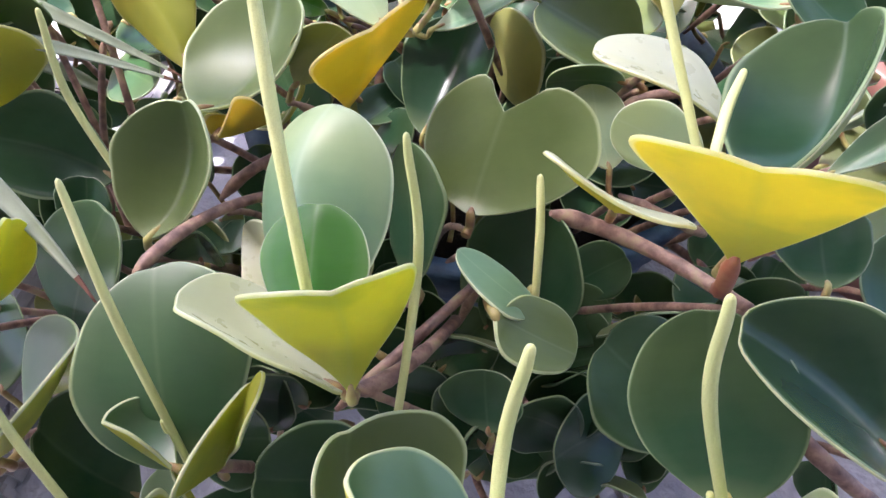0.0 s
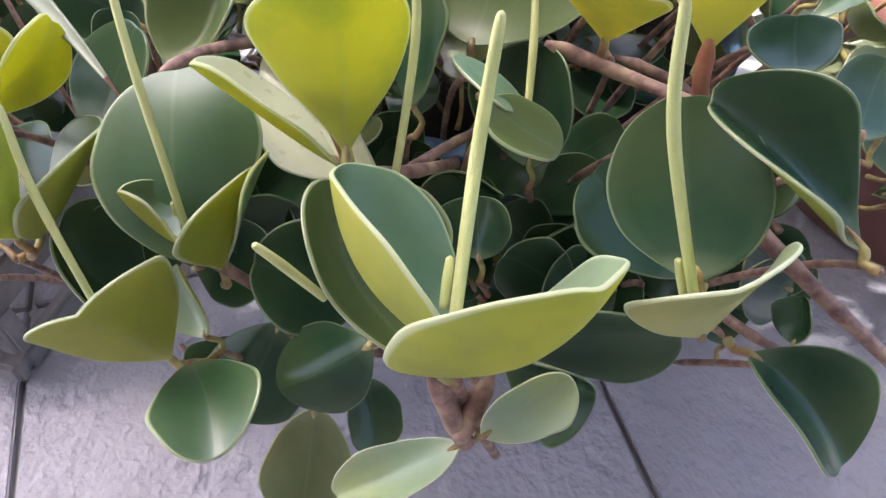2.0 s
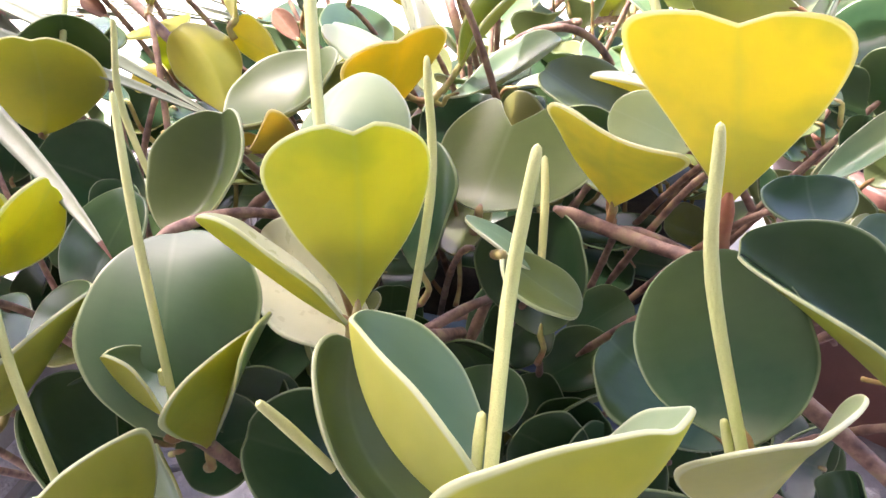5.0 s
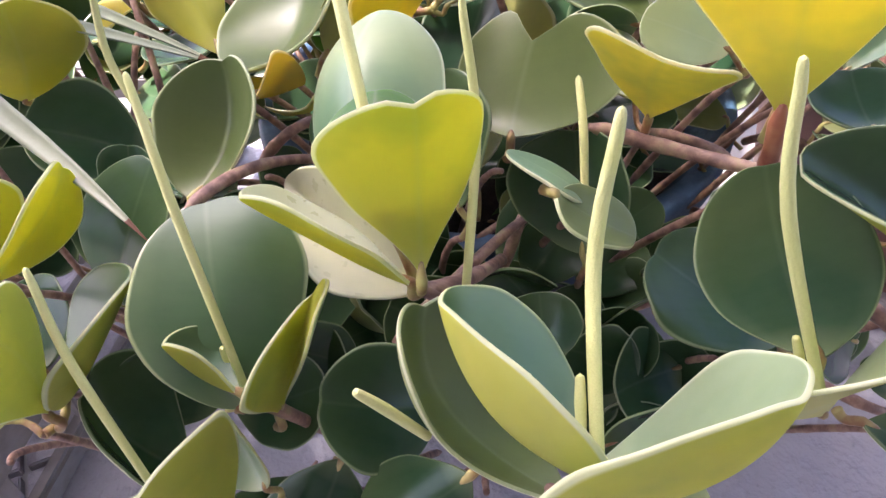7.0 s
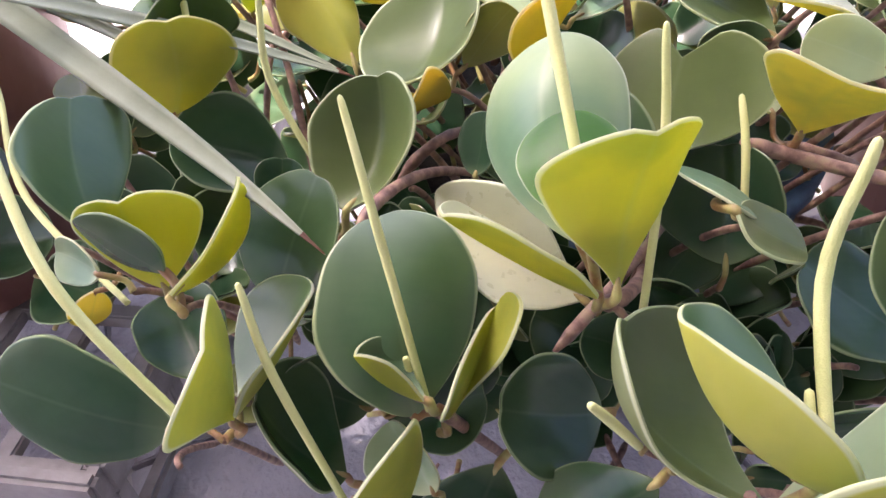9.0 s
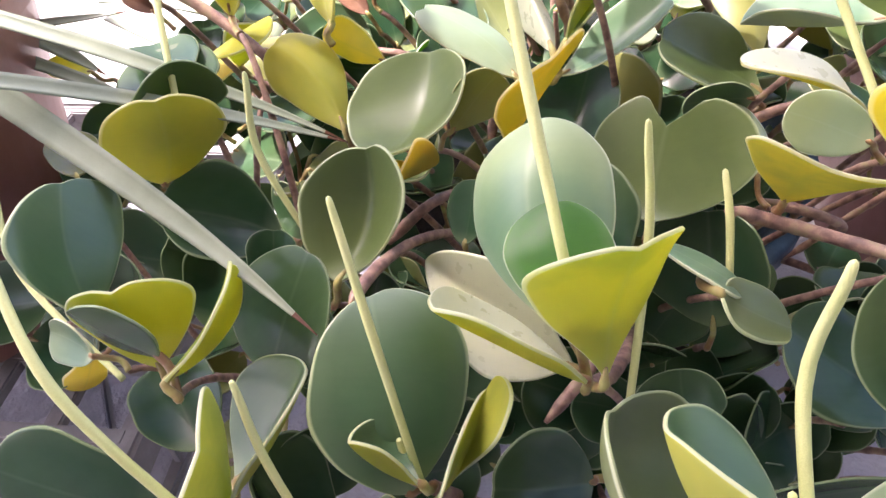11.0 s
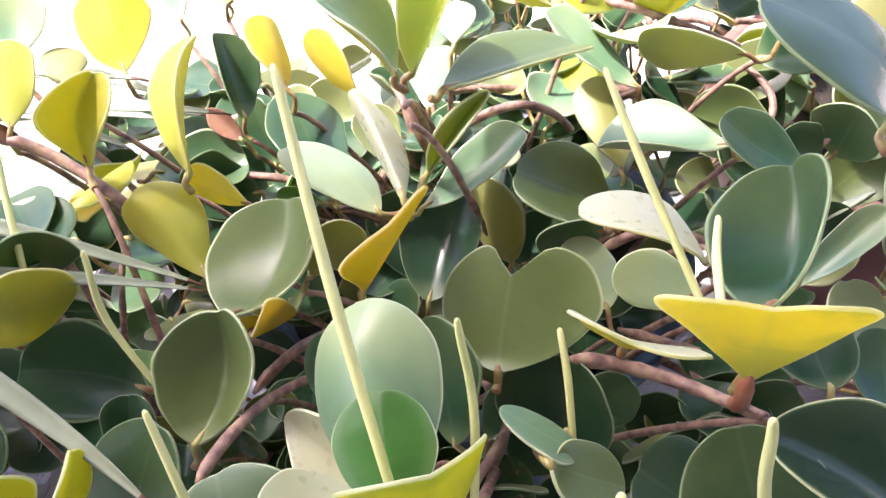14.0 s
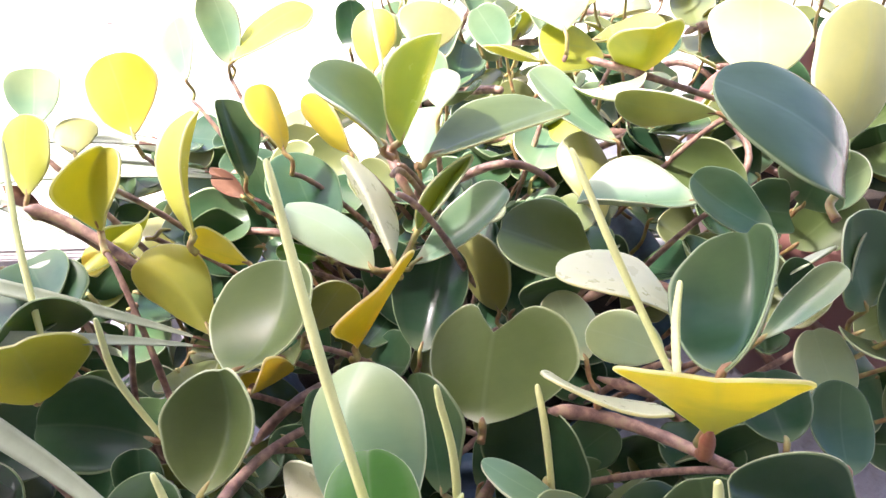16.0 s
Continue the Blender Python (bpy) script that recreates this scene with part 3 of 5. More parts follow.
blade(front, (0.0896, 0.0302, 0.2927), (0.0845, 0.0253, 0.3267), (0.0696, 0.0084, 0.3633), (0.1006, 0.0046, 0.3573), (0.0464, 0.0304, 0.3497), "Y", (1.36, 0.32), 0.038, 0.50, -0.06, petiole=(0.0960, 0.0390, 0.2680))
leaf(front, (0.0381, 0.0552, 0.2158), (0.0375, 0.0850, 0.2592), (-0.63, -0.64, 0.43), 0.0546, 0.16, 0.03, "d", petiole=(0.0382, 0.0549, 0.2008))
leaf(front, (0.0694, 0.1079, 0.2549), (0.0637, 0.1427, 0.2707), (0.14, -0.39, 0.91), 0.0289, -0.16, 0.00, "g", petiole=(0.0717, 0.0948, 0.2454))
blade(front, (-0.1223, 0.0829, 0.2404), (-0.1068, 0.1069, 0.2556), (-0.1039, 0.1204, 0.2845), (-0.1360, 0.1059, 0.2635), (-0.0908, 0.0938, 0.2741), "k", (0.78, 0.46), 0.029, 0.60, -0.05, petiole=(-0.1271, 0.0843, 0.2233))
leaf(front, (-0.0095, 0.1506, 0.2332), (0.0153, 0.2006, 0.2629), (-0.26, -0.39, 0.88), 0.0436, 0.30, 0.00, "d", petiole=(-0.0138, 0.1477, 0.2191))
leaf(back, (-0.0073, -0.0776, 0.2200), (-0.0196, -0.0460, 0.2584), (0.86, 0.49, -0.13), 0.0515, -0.15, 0.00, "o", petiole=(-0.0050, -0.0784, 0.2052))
blade(front, (0.0890, -0.0320, 0.2487), (0.0862, -0.0039, 0.2616), (0.0837, 0.0214, 0.2849), (0.0602, 0.0030, 0.2564), (0.1108, -0.0101, 0.2732), "d", (0.83, 0.53), 0.019, 0.50, -0.05, petiole=(0.0920, -0.0280, 0.2240))
blade(front, (0.1056, 0.0078, 0.2053), (0.0831, 0.0250, 0.2169), (0.0619, 0.0422, 0.2276), (0.0609, 0.0063, 0.2202), (0.0961, 0.0503, 0.2223), "d", (0.79, 0.47), 0.031, 0.50, -0.06, petiole=(0.1114, 0.0053, 0.1993))
leaf(front, (0.1187, 0.0233, 0.2916), (0.1253, 0.0551, 0.2950), (-0.29, -0.04, 0.96), 0.0311, -0.20, 0.03, "d", petiole=(0.1157, 0.0168, 0.2784))
blade(left, (-0.0174, 0.0050, 0.2536), (-0.0245, 0.0220, 0.2783), (-0.0234, 0.0426, 0.2954), (-0.0320, 0.0057, 0.2966), (-0.0059, 0.0434, 0.2736), "m", (0.85, 0.43), 0.031, 0.25, 0.10, petiole=(-0.0156, 0.0026, 0.2442))
leaf(left, (0.0106, -0.0588, 0.2118), (-0.0530, -0.0420, 0.2293), (-0.16, -0.94, 0.31), 0.0530, -0.30, 0.03, "d", belly=0.14, petiole=(0.0278, -0.0610, 0.2040))
blade(left, (0.0051, -0.0070, 0.2329), (0.0030, -0.0068, 0.2566), (0.0011, -0.0068, 0.2818), (0.0262, 0.0021, 0.2675), (-0.0205, -0.0018, 0.2652), "y", (1.13, 0.44), 0.050, 0.50, -0.06, petiole=(0.0059, -0.0051, 0.2219))
blade(left, (0.0145, -0.0276, 0.2492), (0.0313, -0.0086, 0.2612), (0.0415, 0.0099, 0.2731), (0.0368, 0.0075, 0.2435), (0.0421, -0.0204, 0.2800), "y", (0.92, 0.47), 0.035, 0.50, -0.06, petiole=(0.0182, -0.0303, 0.2429))
blade(left, (0.0498, 0.0673, 0.2299), (0.0236, 0.0755, 0.2391), (-0.0052, 0.0764, 0.2478), (0.0177, 0.0519, 0.2359), (0.0265, 0.0868, 0.2637), "d", (0.82, 0.50), 0.018, 0.50, -0.05, petiole=(0.0570, 0.0670, 0.2244))
blade(left, (0.0462, -0.0066, 0.2143), (0.0524, 0.0023, 0.2351), (0.0699, 0.0217, 0.2633), (0.0330, 0.0223, 0.2403), (0.0713, -0.0146, 0.2396), "d", (0.76, 0.47), 0.017, 0.50, -0.06, petiole=(0.0501, -0.0075, 0.2110))
leaf(left, (0.0476, 0.0292, 0.2355), (0.0515, 0.0464, 0.2544), (0.08, -0.75, 0.66), 0.0230, 0.20, 0.03, "d", petiole=(0.0461, 0.0280, 0.2207))
blade(left, (0.0335, -0.0606, 0.2150), (0.0356, -0.0603, 0.2462), (0.0380, -0.0715, 0.2710), (0.0346, -0.0396, 0.2613), (0.0263, -0.0938, 0.2520), "g", (1.19, 0.37), 0.048, 0.50, -0.06, petiole=(0.0330, -0.0587, 0.2040))
blade(left, (0.0307, -0.0447, 0.2020), (0.0477, -0.0382, 0.2238), (0.0677, -0.0283, 0.2501), (0.0353, -0.0128, 0.2280), (0.0427, -0.0631, 0.2364), "a", (0.78, 0.56), 0.009, 0.60, -0.06, petiole=(0.0278, -0.0610, 0.2040))
leaf(left, (0.0122, -0.0224, 0.1939), (-0.0067, 0.0170, 0.2064), (0.04, -0.29, 0.96), 0.0404, 0.20, 0.00, "d", petiole=(0.0174, -0.0265, 0.1805))
blade(front, (-0.1315, 0.0035, 0.1606), (-0.1508, 0.0098, 0.1799), (-0.1634, 0.0178, 0.2066), (-0.1460, -0.0113, 0.1919), (-0.1386, 0.0327, 0.1995), "d", (0.81, 0.44), 0.058, 0.50, -0.06, petiole=(-0.1260, 0.0036, 0.1521))
blade(front, (-0.0263, 0.0015, 0.1949), (-0.0475, -0.0039, 0.2050), (-0.0699, -0.0099, 0.2215), (-0.0507, -0.0271, 0.1975), (-0.0441, 0.0107, 0.2241), "d", (0.77, 0.48), 0.027, 0.50, 0.10, petiole=(-0.0192, 0.0053, 0.1885))
blade(front, (0.0642, 0.0754, 0.2672), (0.0572, 0.0605, 0.2935), (0.0513, 0.0395, 0.3140), (0.0759, 0.0364, 0.3083), (0.0312, 0.0595, 0.3168), "c", (1.20, 0.39), 0.000, 0.20, -0.06, petiole=(0.0660, 0.0812, 0.2574))
leaf(back, (-0.2114, 0.0508, 0.3001), (-0.2195, 0.0882, 0.3384), (0.03, 0.72, -0.69), 0.0459, 0.08, 0.00, "u", shape=(0.8, 0.42), petiole=(-0.2099, 0.0493, 0.2852))
blade(left, (0.0337, 0.1560, 0.2997), (0.0384, 0.1583, 0.3297), (0.0546, 0.1595, 0.3501), (0.0564, 0.1374, 0.3353), (0.0294, 0.1372, 0.3448), "t", (0.84, 0.39), 0.044, 0.15, -0.06, petiole=(0.0402, 0.1364, 0.3005))
leaf(back, (-0.2539, -0.0196, 0.3139), (-0.2451, 0.0057, 0.3487), (0.30, 0.73, -0.61), 0.0298, -0.03, 0.00, "t", shape=(0.8, 0.45), petiole=(-0.2558, -0.0200, 0.2991))
leaf(back, (-0.2497, 0.0138, 0.3354), (-0.2454, 0.0404, 0.3581), (0.11, -0.66, 0.75), 0.0313, -0.03, 0.00, "p", shape=(0.92, 0.44), petiole=(-0.2509, 0.0116, 0.3206))
leaf(back, (-0.2278, -0.0032, 0.3245), (-0.2298, 0.0236, 0.3324), (-0.21, 0.26, -0.94), 0.0233, -0.04, 0.00, "o", shape=(0.92, 0.44), petiole=(-0.2269, -0.0086, 0.3106))
blade(back, (-0.1662, -0.0603, 0.2997), (-0.1624, -0.0430, 0.3267), (-0.1514, -0.0235, 0.3532), (-0.1577, -0.0648, 0.3505), (-0.1824, -0.0175, 0.3247), "t", (0.79, 0.46), 0.036, 0.15, -0.06, petiole=(-0.1671, -0.0626, 0.2900))
leaf(back, (-0.1572, 0.1570, 0.2864), (-0.1611, 0.1780, 0.3375), (-0.61, -0.74, 0.26), 0.0415, -0.01, 0.00, "p", petiole=(-0.1597, 0.1521, 0.2772))
leaf(back, (-0.1537, 0.1442, 0.2947), (-0.0918, 0.1711, 0.3175), (0.31, 0.10, -0.95), 0.0513, -0.19, 0.00, "y", shape=(0.92, 0.44), petiole=(-0.1597, 0.1521, 0.2772))
leaf(back, (-0.1901, 0.1431, 0.2851), (-0.1921, 0.1807, 0.3170), (-0.67, -0.50, 0.55), 0.0381, -0.01, 0.00, "p", shape=(0.92, 0.44), petiole=(-0.1898, 0.1408, 0.2702))
leaf(back, (-0.1161, -0.0087, 0.3091), (-0.1228, 0.0219, 0.3377), (-0.76, 0.35, -0.55), 0.0293, 0.10, 0.00, "u", shape=(0.92, 0.44), petiole=(-0.1145, -0.0106, 0.2943))
leaf(back, (-0.1434, 0.0053, 0.2859), (-0.1506, 0.0411, 0.3215), (0.79, -0.35, 0.51), 0.0308, 0.32, 0.00, "d", petiole=(-0.1421, 0.0036, 0.2711))
leaf(back, (-0.0782, 0.0108, 0.2883), (-0.1031, 0.0395, 0.3146), (0.68, 0.72, -0.14), 0.0282, 0.13, 0.00, "u", shape=(0.92, 0.44), petiole=(-0.0727, 0.0099, 0.2744))
blade(back, (-0.0610, -0.0660, 0.3417), (-0.0707, -0.0646, 0.3586), (-0.0919, -0.0610, 0.3816), (-0.0715, -0.0869, 0.3695), (-0.0625, -0.0450, 0.3715), "j", (0.76, 0.42), 0.021, 0.50, -0.06, petiole=(-0.0571, -0.0645, 0.3317))
blade(back, (-0.0526, -0.0581, 0.3362), (-0.0391, -0.0537, 0.3618), (-0.0282, -0.0489, 0.3872), (-0.0558, -0.0664, 0.3811), (-0.0279, -0.0277, 0.3608), "y", (0.82, 0.45), 0.000, 0.50, -0.06, petiole=(-0.0562, -0.0573, 0.3262))
blade(front, (0.0102, 0.1901, 0.3329), (0.0485, 0.2093, 0.3311), (0.0887, 0.2257, 0.3259), (0.0480, 0.2373, 0.3338), (0.0695, 0.1932, 0.3413), "f", (0.80, 0.46), 0.037, 0.50, -0.06, petiole=(0.0031, 0.1885, 0.3302))
blade(back, (-0.0660, -0.1045, 0.2983), (-0.0728, -0.0748, 0.3146), (-0.0829, -0.0478, 0.3277), (-0.0748, -0.0517, 0.2910), (-0.0612, -0.0500, 0.2966), "c", (0.82, 0.44), 0.040, 0.50, -0.06, petiole=(-0.0644, -0.1094, 0.2915))
blade(back, (-0.0770, -0.0757, 0.2687), (-0.0926, -0.0555, 0.2828), (-0.1222, -0.0387, 0.2932), (-0.1099, -0.0613, 0.2810), (-0.0887, -0.0386, 0.2823), "i", (0.78, 0.46), 0.037, 0.50, -0.06, petiole=(-0.0630, -0.0731, 0.2645))
leaf(back, (-0.1015, -0.0443, 0.2688), (-0.1172, 0.0255, 0.2858), (0.25, -0.18, 0.95), 0.0435, -0.16, 0.00, "d", petiole=(-0.0987, -0.0498, 0.2551))
leaf(back, (-0.0552, -0.0739, 0.2666), (0.0028, -0.0579, 0.2951), (-0.42, -0.11, 0.90), 0.0328, 0.30, 0.00, "p", shape=(0.92, 0.44), petiole=(-0.0630, -0.0731, 0.2645))
blade(back, (-0.0494, -0.0614, 0.2786), (-0.0338, -0.0589, 0.3009), (-0.0154, -0.0579, 0.3215), (-0.0427, -0.0769, 0.3192), (-0.0356, -0.0827, 0.3141), "g", (0.80, 0.45), 0.000, 0.50, -0.06, petiole=(-0.0630, -0.0731, 0.2645))
blade(front, (0.0934, 0.1644, 0.2590), (0.0736, 0.1758, 0.2739), (0.0421, 0.1815, 0.2859), (0.0579, 0.1524, 0.2750), (0.0812, 0.1991, 0.2840), "k", (0.84, 0.45), 0.030, 0.50, -0.20, petiole=(0.0913, 0.1551, 0.2568))
blade(front, (0.1131, 0.1073, 0.2761), (0.0905, 0.1156, 0.2953), (0.0563, 0.1248, 0.3038), (0.0802, 0.0971, 0.3079), (0.0931, 0.1360, 0.2970), "c", (0.78, 0.43), 0.010, 0.50, -0.06, petiole=(0.1222, 0.1143, 0.2743))
leaf(back, (0.1049, -0.0861, 0.2870), (0.0472, -0.0513, 0.2870), (0.05, 0.08, 1.00), 0.0516, 0.45, 0.00, "p", bend=0.20, shape=(0.92, 0.44), petiole=(0.1118, -0.0879, 0.2802))
leaf(back, (0.0668, -0.0430, 0.2460), (0.0678, 0.0111, 0.2775), (-0.19, 0.50, -0.85), 0.0366, 0.30, 0.00, "o", shape=(0.92, 0.44), petiole=(0.0666, -0.0467, 0.2315))
leaf(front, (0.1773, 0.1422, 0.2877), (0.1443, 0.1721, 0.3066), (0.16, -0.39, 0.91), 0.0343, 0.15, 0.00, "d", petiole=(0.1848, 0.1413, 0.2747))
blade(front, (0.1690, 0.0990, 0.3458), (0.1575, 0.1067, 0.3689), (0.1223, 0.1318, 0.3882), (0.1324, 0.0837, 0.3747), (0.1693, 0.1391, 0.3764), "d", (0.82, 0.40), 0.000, 0.40, 0.08, petiole=(0.1628, 0.0873, 0.3416))
leaf(back, (0.1601, -0.0282, 0.3209), (0.1842, 0.0277, 0.3435), (0.14, 0.32, -0.94), 0.0581, -0.11, 0.03, "l", petiole=(0.1493, -0.0347, 0.3029))
leaf(back, (0.1865, -0.0759, 0.3042), (0.2065, -0.0383, 0.3656), (-0.12, 0.86, -0.49), 0.0558, 0.04, 0.00, "l", petiole=(0.1840, -0.0756, 0.2894))
leaf(back, (0.1031, 0.0682, 0.2964), (0.0555, 0.0643, 0.3139), (-0.34, 0.49, -0.80), 0.0415, -0.30, 0.00, "y", shape=(0.92, 0.44), petiole=(0.1118, 0.0739, 0.2856))
leaf(back, (0.1323, -0.0384, 0.3091), (0.0795, -0.0128, 0.3131), (0.42, 0.81, 0.40), 0.0349, -0.37, 0.00, "l", shape=(0.92, 0.44), petiole=(0.1493, -0.0347, 0.3029))
leaf(back, (0.0855, -0.0111, 0.2796), (0.0396, 0.0307, 0.3150), (0.42, -0.27, 0.87), 0.0397, 0.25, 0.00, "p", shape=(0.92, 0.44), petiole=(0.0922, -0.0117, 0.2662))
leaf(back, (0.0461, 0.0315, 0.2323), (0.0778, 0.0737, 0.2552), (0.45, 0.14, -0.88), 0.0479, -0.09, 0.00, "y", shape=(0.92, 0.44), petiole=(0.0399, 0.0292, 0.2188))
leaf(back, (-0.0396, -0.0043, 0.2808), (-0.0278, 0.0276, 0.3021), (-0.50, -0.35, 0.80), 0.0305, -0.03, 0.00, "p", shape=(0.92, 0.44), petiole=(-0.0428, -0.0071, 0.2665))
leaf(back, (-0.0256, -0.0223, 0.3288), (-0.0192, 0.0003, 0.3413), (0.33, 0.39, -0.86), 0.0208, -0.02, 0.00, "p", shape=(0.92, 0.44), petiole=(-0.0283, -0.0259, 0.3144))
leaf(back, (-0.0550, 0.0980, 0.2936), (-0.0473, 0.1283, 0.3270), (0.37, 0.65, -0.67), 0.0355, 0.03, 0.00, "Y", shape=(0.92, 0.44), petiole=(-0.0566, 0.0967, 0.2787))
leaf(back, (-0.0675, 0.1517, 0.2865), (-0.0611, 0.1707, 0.3176), (-0.37, -0.76, 0.54), 0.0286, -0.05, 0.00, "d", petiole=(-0.0690, 0.1519, 0.2716))
leaf(back, (-0.0191, 0.1071, 0.2962), (0.0007, 0.1552, 0.3131), (-0.07, 0.35, -0.93), 0.0479, 0.02, 0.00, "o", shape=(0.92, 0.44), petiole=(-0.0236, 0.1029, 0.2826))
leaf(back, (0.0709, 0.0590, 0.3239), (0.0724, 0.1180, 0.3327), (-0.11, 0.15, -0.98), 0.0528, -0.14, 0.00, "l", shape=(0.92, 0.44), petiole=(0.0705, 0.0525, 0.3104))
blade(back, (-0.1652, -0.0959, 0.2612), (-0.1765, -0.0796, 0.2837), (-0.1958, -0.0678, 0.2970), (-0.1711, -0.0542, 0.2859), (-0.1971, -0.0686, 0.2685), "t", (0.91, 0.40), 0.031, 0.50, -0.06, petiole=(-0.1627, -0.0882, 0.2403))
blade(front, (-0.1011, 0.1234, 0.2749), (-0.0809, 0.1486, 0.2735), (-0.0704, 0.1779, 0.2931), (-0.1107, 0.1650, 0.2785), (-0.0593, 0.1393, 0.2935), "k", (0.84, 0.45), 0.014, 0.60, -0.05, petiole=(-0.1073, 0.1184, 0.2691))
leaf(back, (-0.1420, -0.0654, 0.2796), (-0.1717, -0.0534, 0.2926), (0.38, 0.93, 0.01), 0.0245, 0.24, 0.00, "Y", shape=(0.92, 0.44), petiole=(-0.1333, -0.0635, 0.2675))
leaf(left, (0.0079, 0.1009, 0.2866), (-0.0017, 0.1509, 0.2903), (-0.05, -0.08, 1.00), 0.0500, -0.04, 0.00, "d", petiole=(0.0108, 0.0942, 0.2735))
leaf(front, (-0.0644, 0.1484, 0.2663), (-0.0413, 0.1528, 0.2927), (0.12, -0.99, 0.06), 0.0287, -0.17, 0.00, "o", shape=(0.92, 0.44), petiole=(-0.0701, 0.1519, 0.2529))
leaf(front, (0.1699, 0.1046, 0.2758), (0.1734, 0.1150, 0.2940), (-0.14, -0.85, 0.51), 0.0178, 0.49, 0.00, "d", petiole=(0.1685, 0.1051, 0.2609))
leaf(front, (0.1449, 0.0869, 0.2727), (0.1837, 0.0953, 0.3038), (-0.48, -0.48, 0.73), 0.0167, 0.30, 0.00, "p", shape=(0.92, 0.44), petiole=(0.1379, 0.0902, 0.2599))
leaf(front, (0.1440, 0.0141, 0.2743), (0.1625, 0.0523, 0.2803), (0.08, -0.20, 0.98), 0.0262, -0.17, 0.00, "d", petiole=(0.1381, 0.0092, 0.2614))
leaf(front, (0.0889, 0.0720, 0.2962), (0.0592, 0.0861, 0.3049), (-0.27, -0.85, 0.45), 0.0246, -0.18, 0.00, "g", petiole=(0.0984, 0.0733, 0.2847))
leaf(front, (0.1204, 0.0633, 0.1934), (0.1367, 0.1036, 0.1853), (0.05, 0.18, 0.98), 0.0456, 0.10, 0.00, "d", petiole=(0.1136, 0.0563, 0.1821))
leaf(left, (-0.0194, -0.0048, 0.2425), (-0.0404, 0.0110, 0.2427), (-0.55, -0.74, 0.39), 0.0208, 0.22, 0.00, "p", petiole=(-0.0088, -0.0057, 0.2318))
leaf(left, (-0.0494, 0.0369, 0.1917), (-0.0631, 0.0361, 0.1686), (-0.40, 0.90, 0.20), 0.0213, 0.05, 0.00, "Y", petiole=(-0.0393, 0.0480, 0.1929))
leaf(back, (-0.3220, 0.0184, 0.2435), (-0.3447, 0.0133, 0.2517), (0.37, -0.20, 0.91), 0.0195, 0.01, 0.00, "Y", petiole=(-0.3136, 0.0252, 0.2332))
leaf(left, (0.0193, 0.1409, 0.2866), (0.0506, 0.1665, 0.2934), (0.20, 0.01, -0.98), 0.0172, 0.47, 0.00, "y", petiole=(0.0100, 0.1398, 0.2749))
leaf(left, (-0.0692, 0.1404, 0.2240), (-0.0780, 0.1714, 0.2333), (0.27, -0.20, 0.94), 0.0278, 0.03, 0.00, "o", petiole=(-0.0659, 0.1354, 0.2103))
blade(front, (-0.0940, 0.1165, 0.2660), (-0.0840, 0.1223, 0.2629), (-0.0739, 0.1281, 0.2639), (-0.0806, 0.1198, 0.2847), (-0.0979, 0.1253, 0.2708), "u", (0.80, 0.48), 0.000, 0.30, -0.06, petiole=(-0.0880, 0.1320, 0.2560))
leaf(front, (-0.0657, 0.0916, 0.2466), (-0.0588, 0.1122, 0.2655), (-0.50, -0.49, 0.72), 0.0212, 0.10, 0.00, "d", petiole=(-0.0681, 0.0898, 0.2319))
leaf(front, (-0.1097, 0.0938, 0.2111), (-0.1033, 0.0891, 0.2382), (-0.05, -0.99, -0.16), 0.0252, 0.64, 0.00, "d", petiole=(-0.1115, 0.0993, 0.1973))
leaf(front, (-0.0125, 0.0583, 0.2442), (-0.0141, 0.0972, 0.2826), (-0.86, -0.38, 0.35), 0.0455, -0.27, 0.00, "d", petiole=(-0.0122, 0.0566, 0.2293))
leaf(front, (0.0178, 0.0171, 0.1968), (0.0163, 0.0346, 0.2175), (-0.43, -0.70, 0.56), 0.0354, -0.05, 0.00, "d", petiole=(0.0184, 0.0160, 0.1818))
blade(front, (-0.0984, -0.0305, 0.1786), (-0.0831, -0.0517, 0.1836), (-0.0734, -0.0753, 0.1894), (-0.0627, -0.0457, 0.1981), (-0.0987, -0.0657, 0.1980), "m", (0.78, 0.47), 0.000, 0.10, 0.20, petiole=(-0.0925, -0.0145, 0.1638))
blade(front, (-0.0196, -0.0409, 0.2166), (-0.0373, -0.0434, 0.2012), (-0.0570, -0.0445, 0.1881), (-0.0299, -0.0477, 0.1807), (-0.0475, -0.0233, 0.2000), "d", (0.80, 0.44), 0.000, 0.30, -0.05, petiole=(-0.0136, -0.0381, 0.2188))
leaf(front, (-0.0471, -0.0397, 0.1641), (-0.0529, -0.0663, 0.1229), (0.20, -0.84, 0.51), 0.0387, 0.51, 0.00, "o", petiole=(-0.0455, -0.0248, 0.1646))
leaf(front, (-0.0288, -0.0180, 0.1529), (-0.0226, -0.0410, 0.1287), (0.44, -0.60, 0.67), 0.0268, -0.09, 0.00, "d", petiole=(-0.0310, -0.0032, 0.1519))
blade(front, (-0.0676, -0.0025, 0.1704), (-0.0799, -0.0156, 0.1479), (-0.0933, -0.0265, 0.1274), (-0.0617, -0.0220, 0.1299), (-0.1037, -0.0047, 0.1449), "d", (0.82, 0.44), 0.000, 0.30, -0.06, petiole=(-0.0573, 0.0004, 0.1788))
leaf(front, (0.0135, -0.0663, 0.1930), (-0.0347, -0.0738, 0.1561), (-0.51, -0.41, 0.75), 0.0217, 0.27, 0.03, "g", petiole=(0.0193, -0.0608, 0.1889))
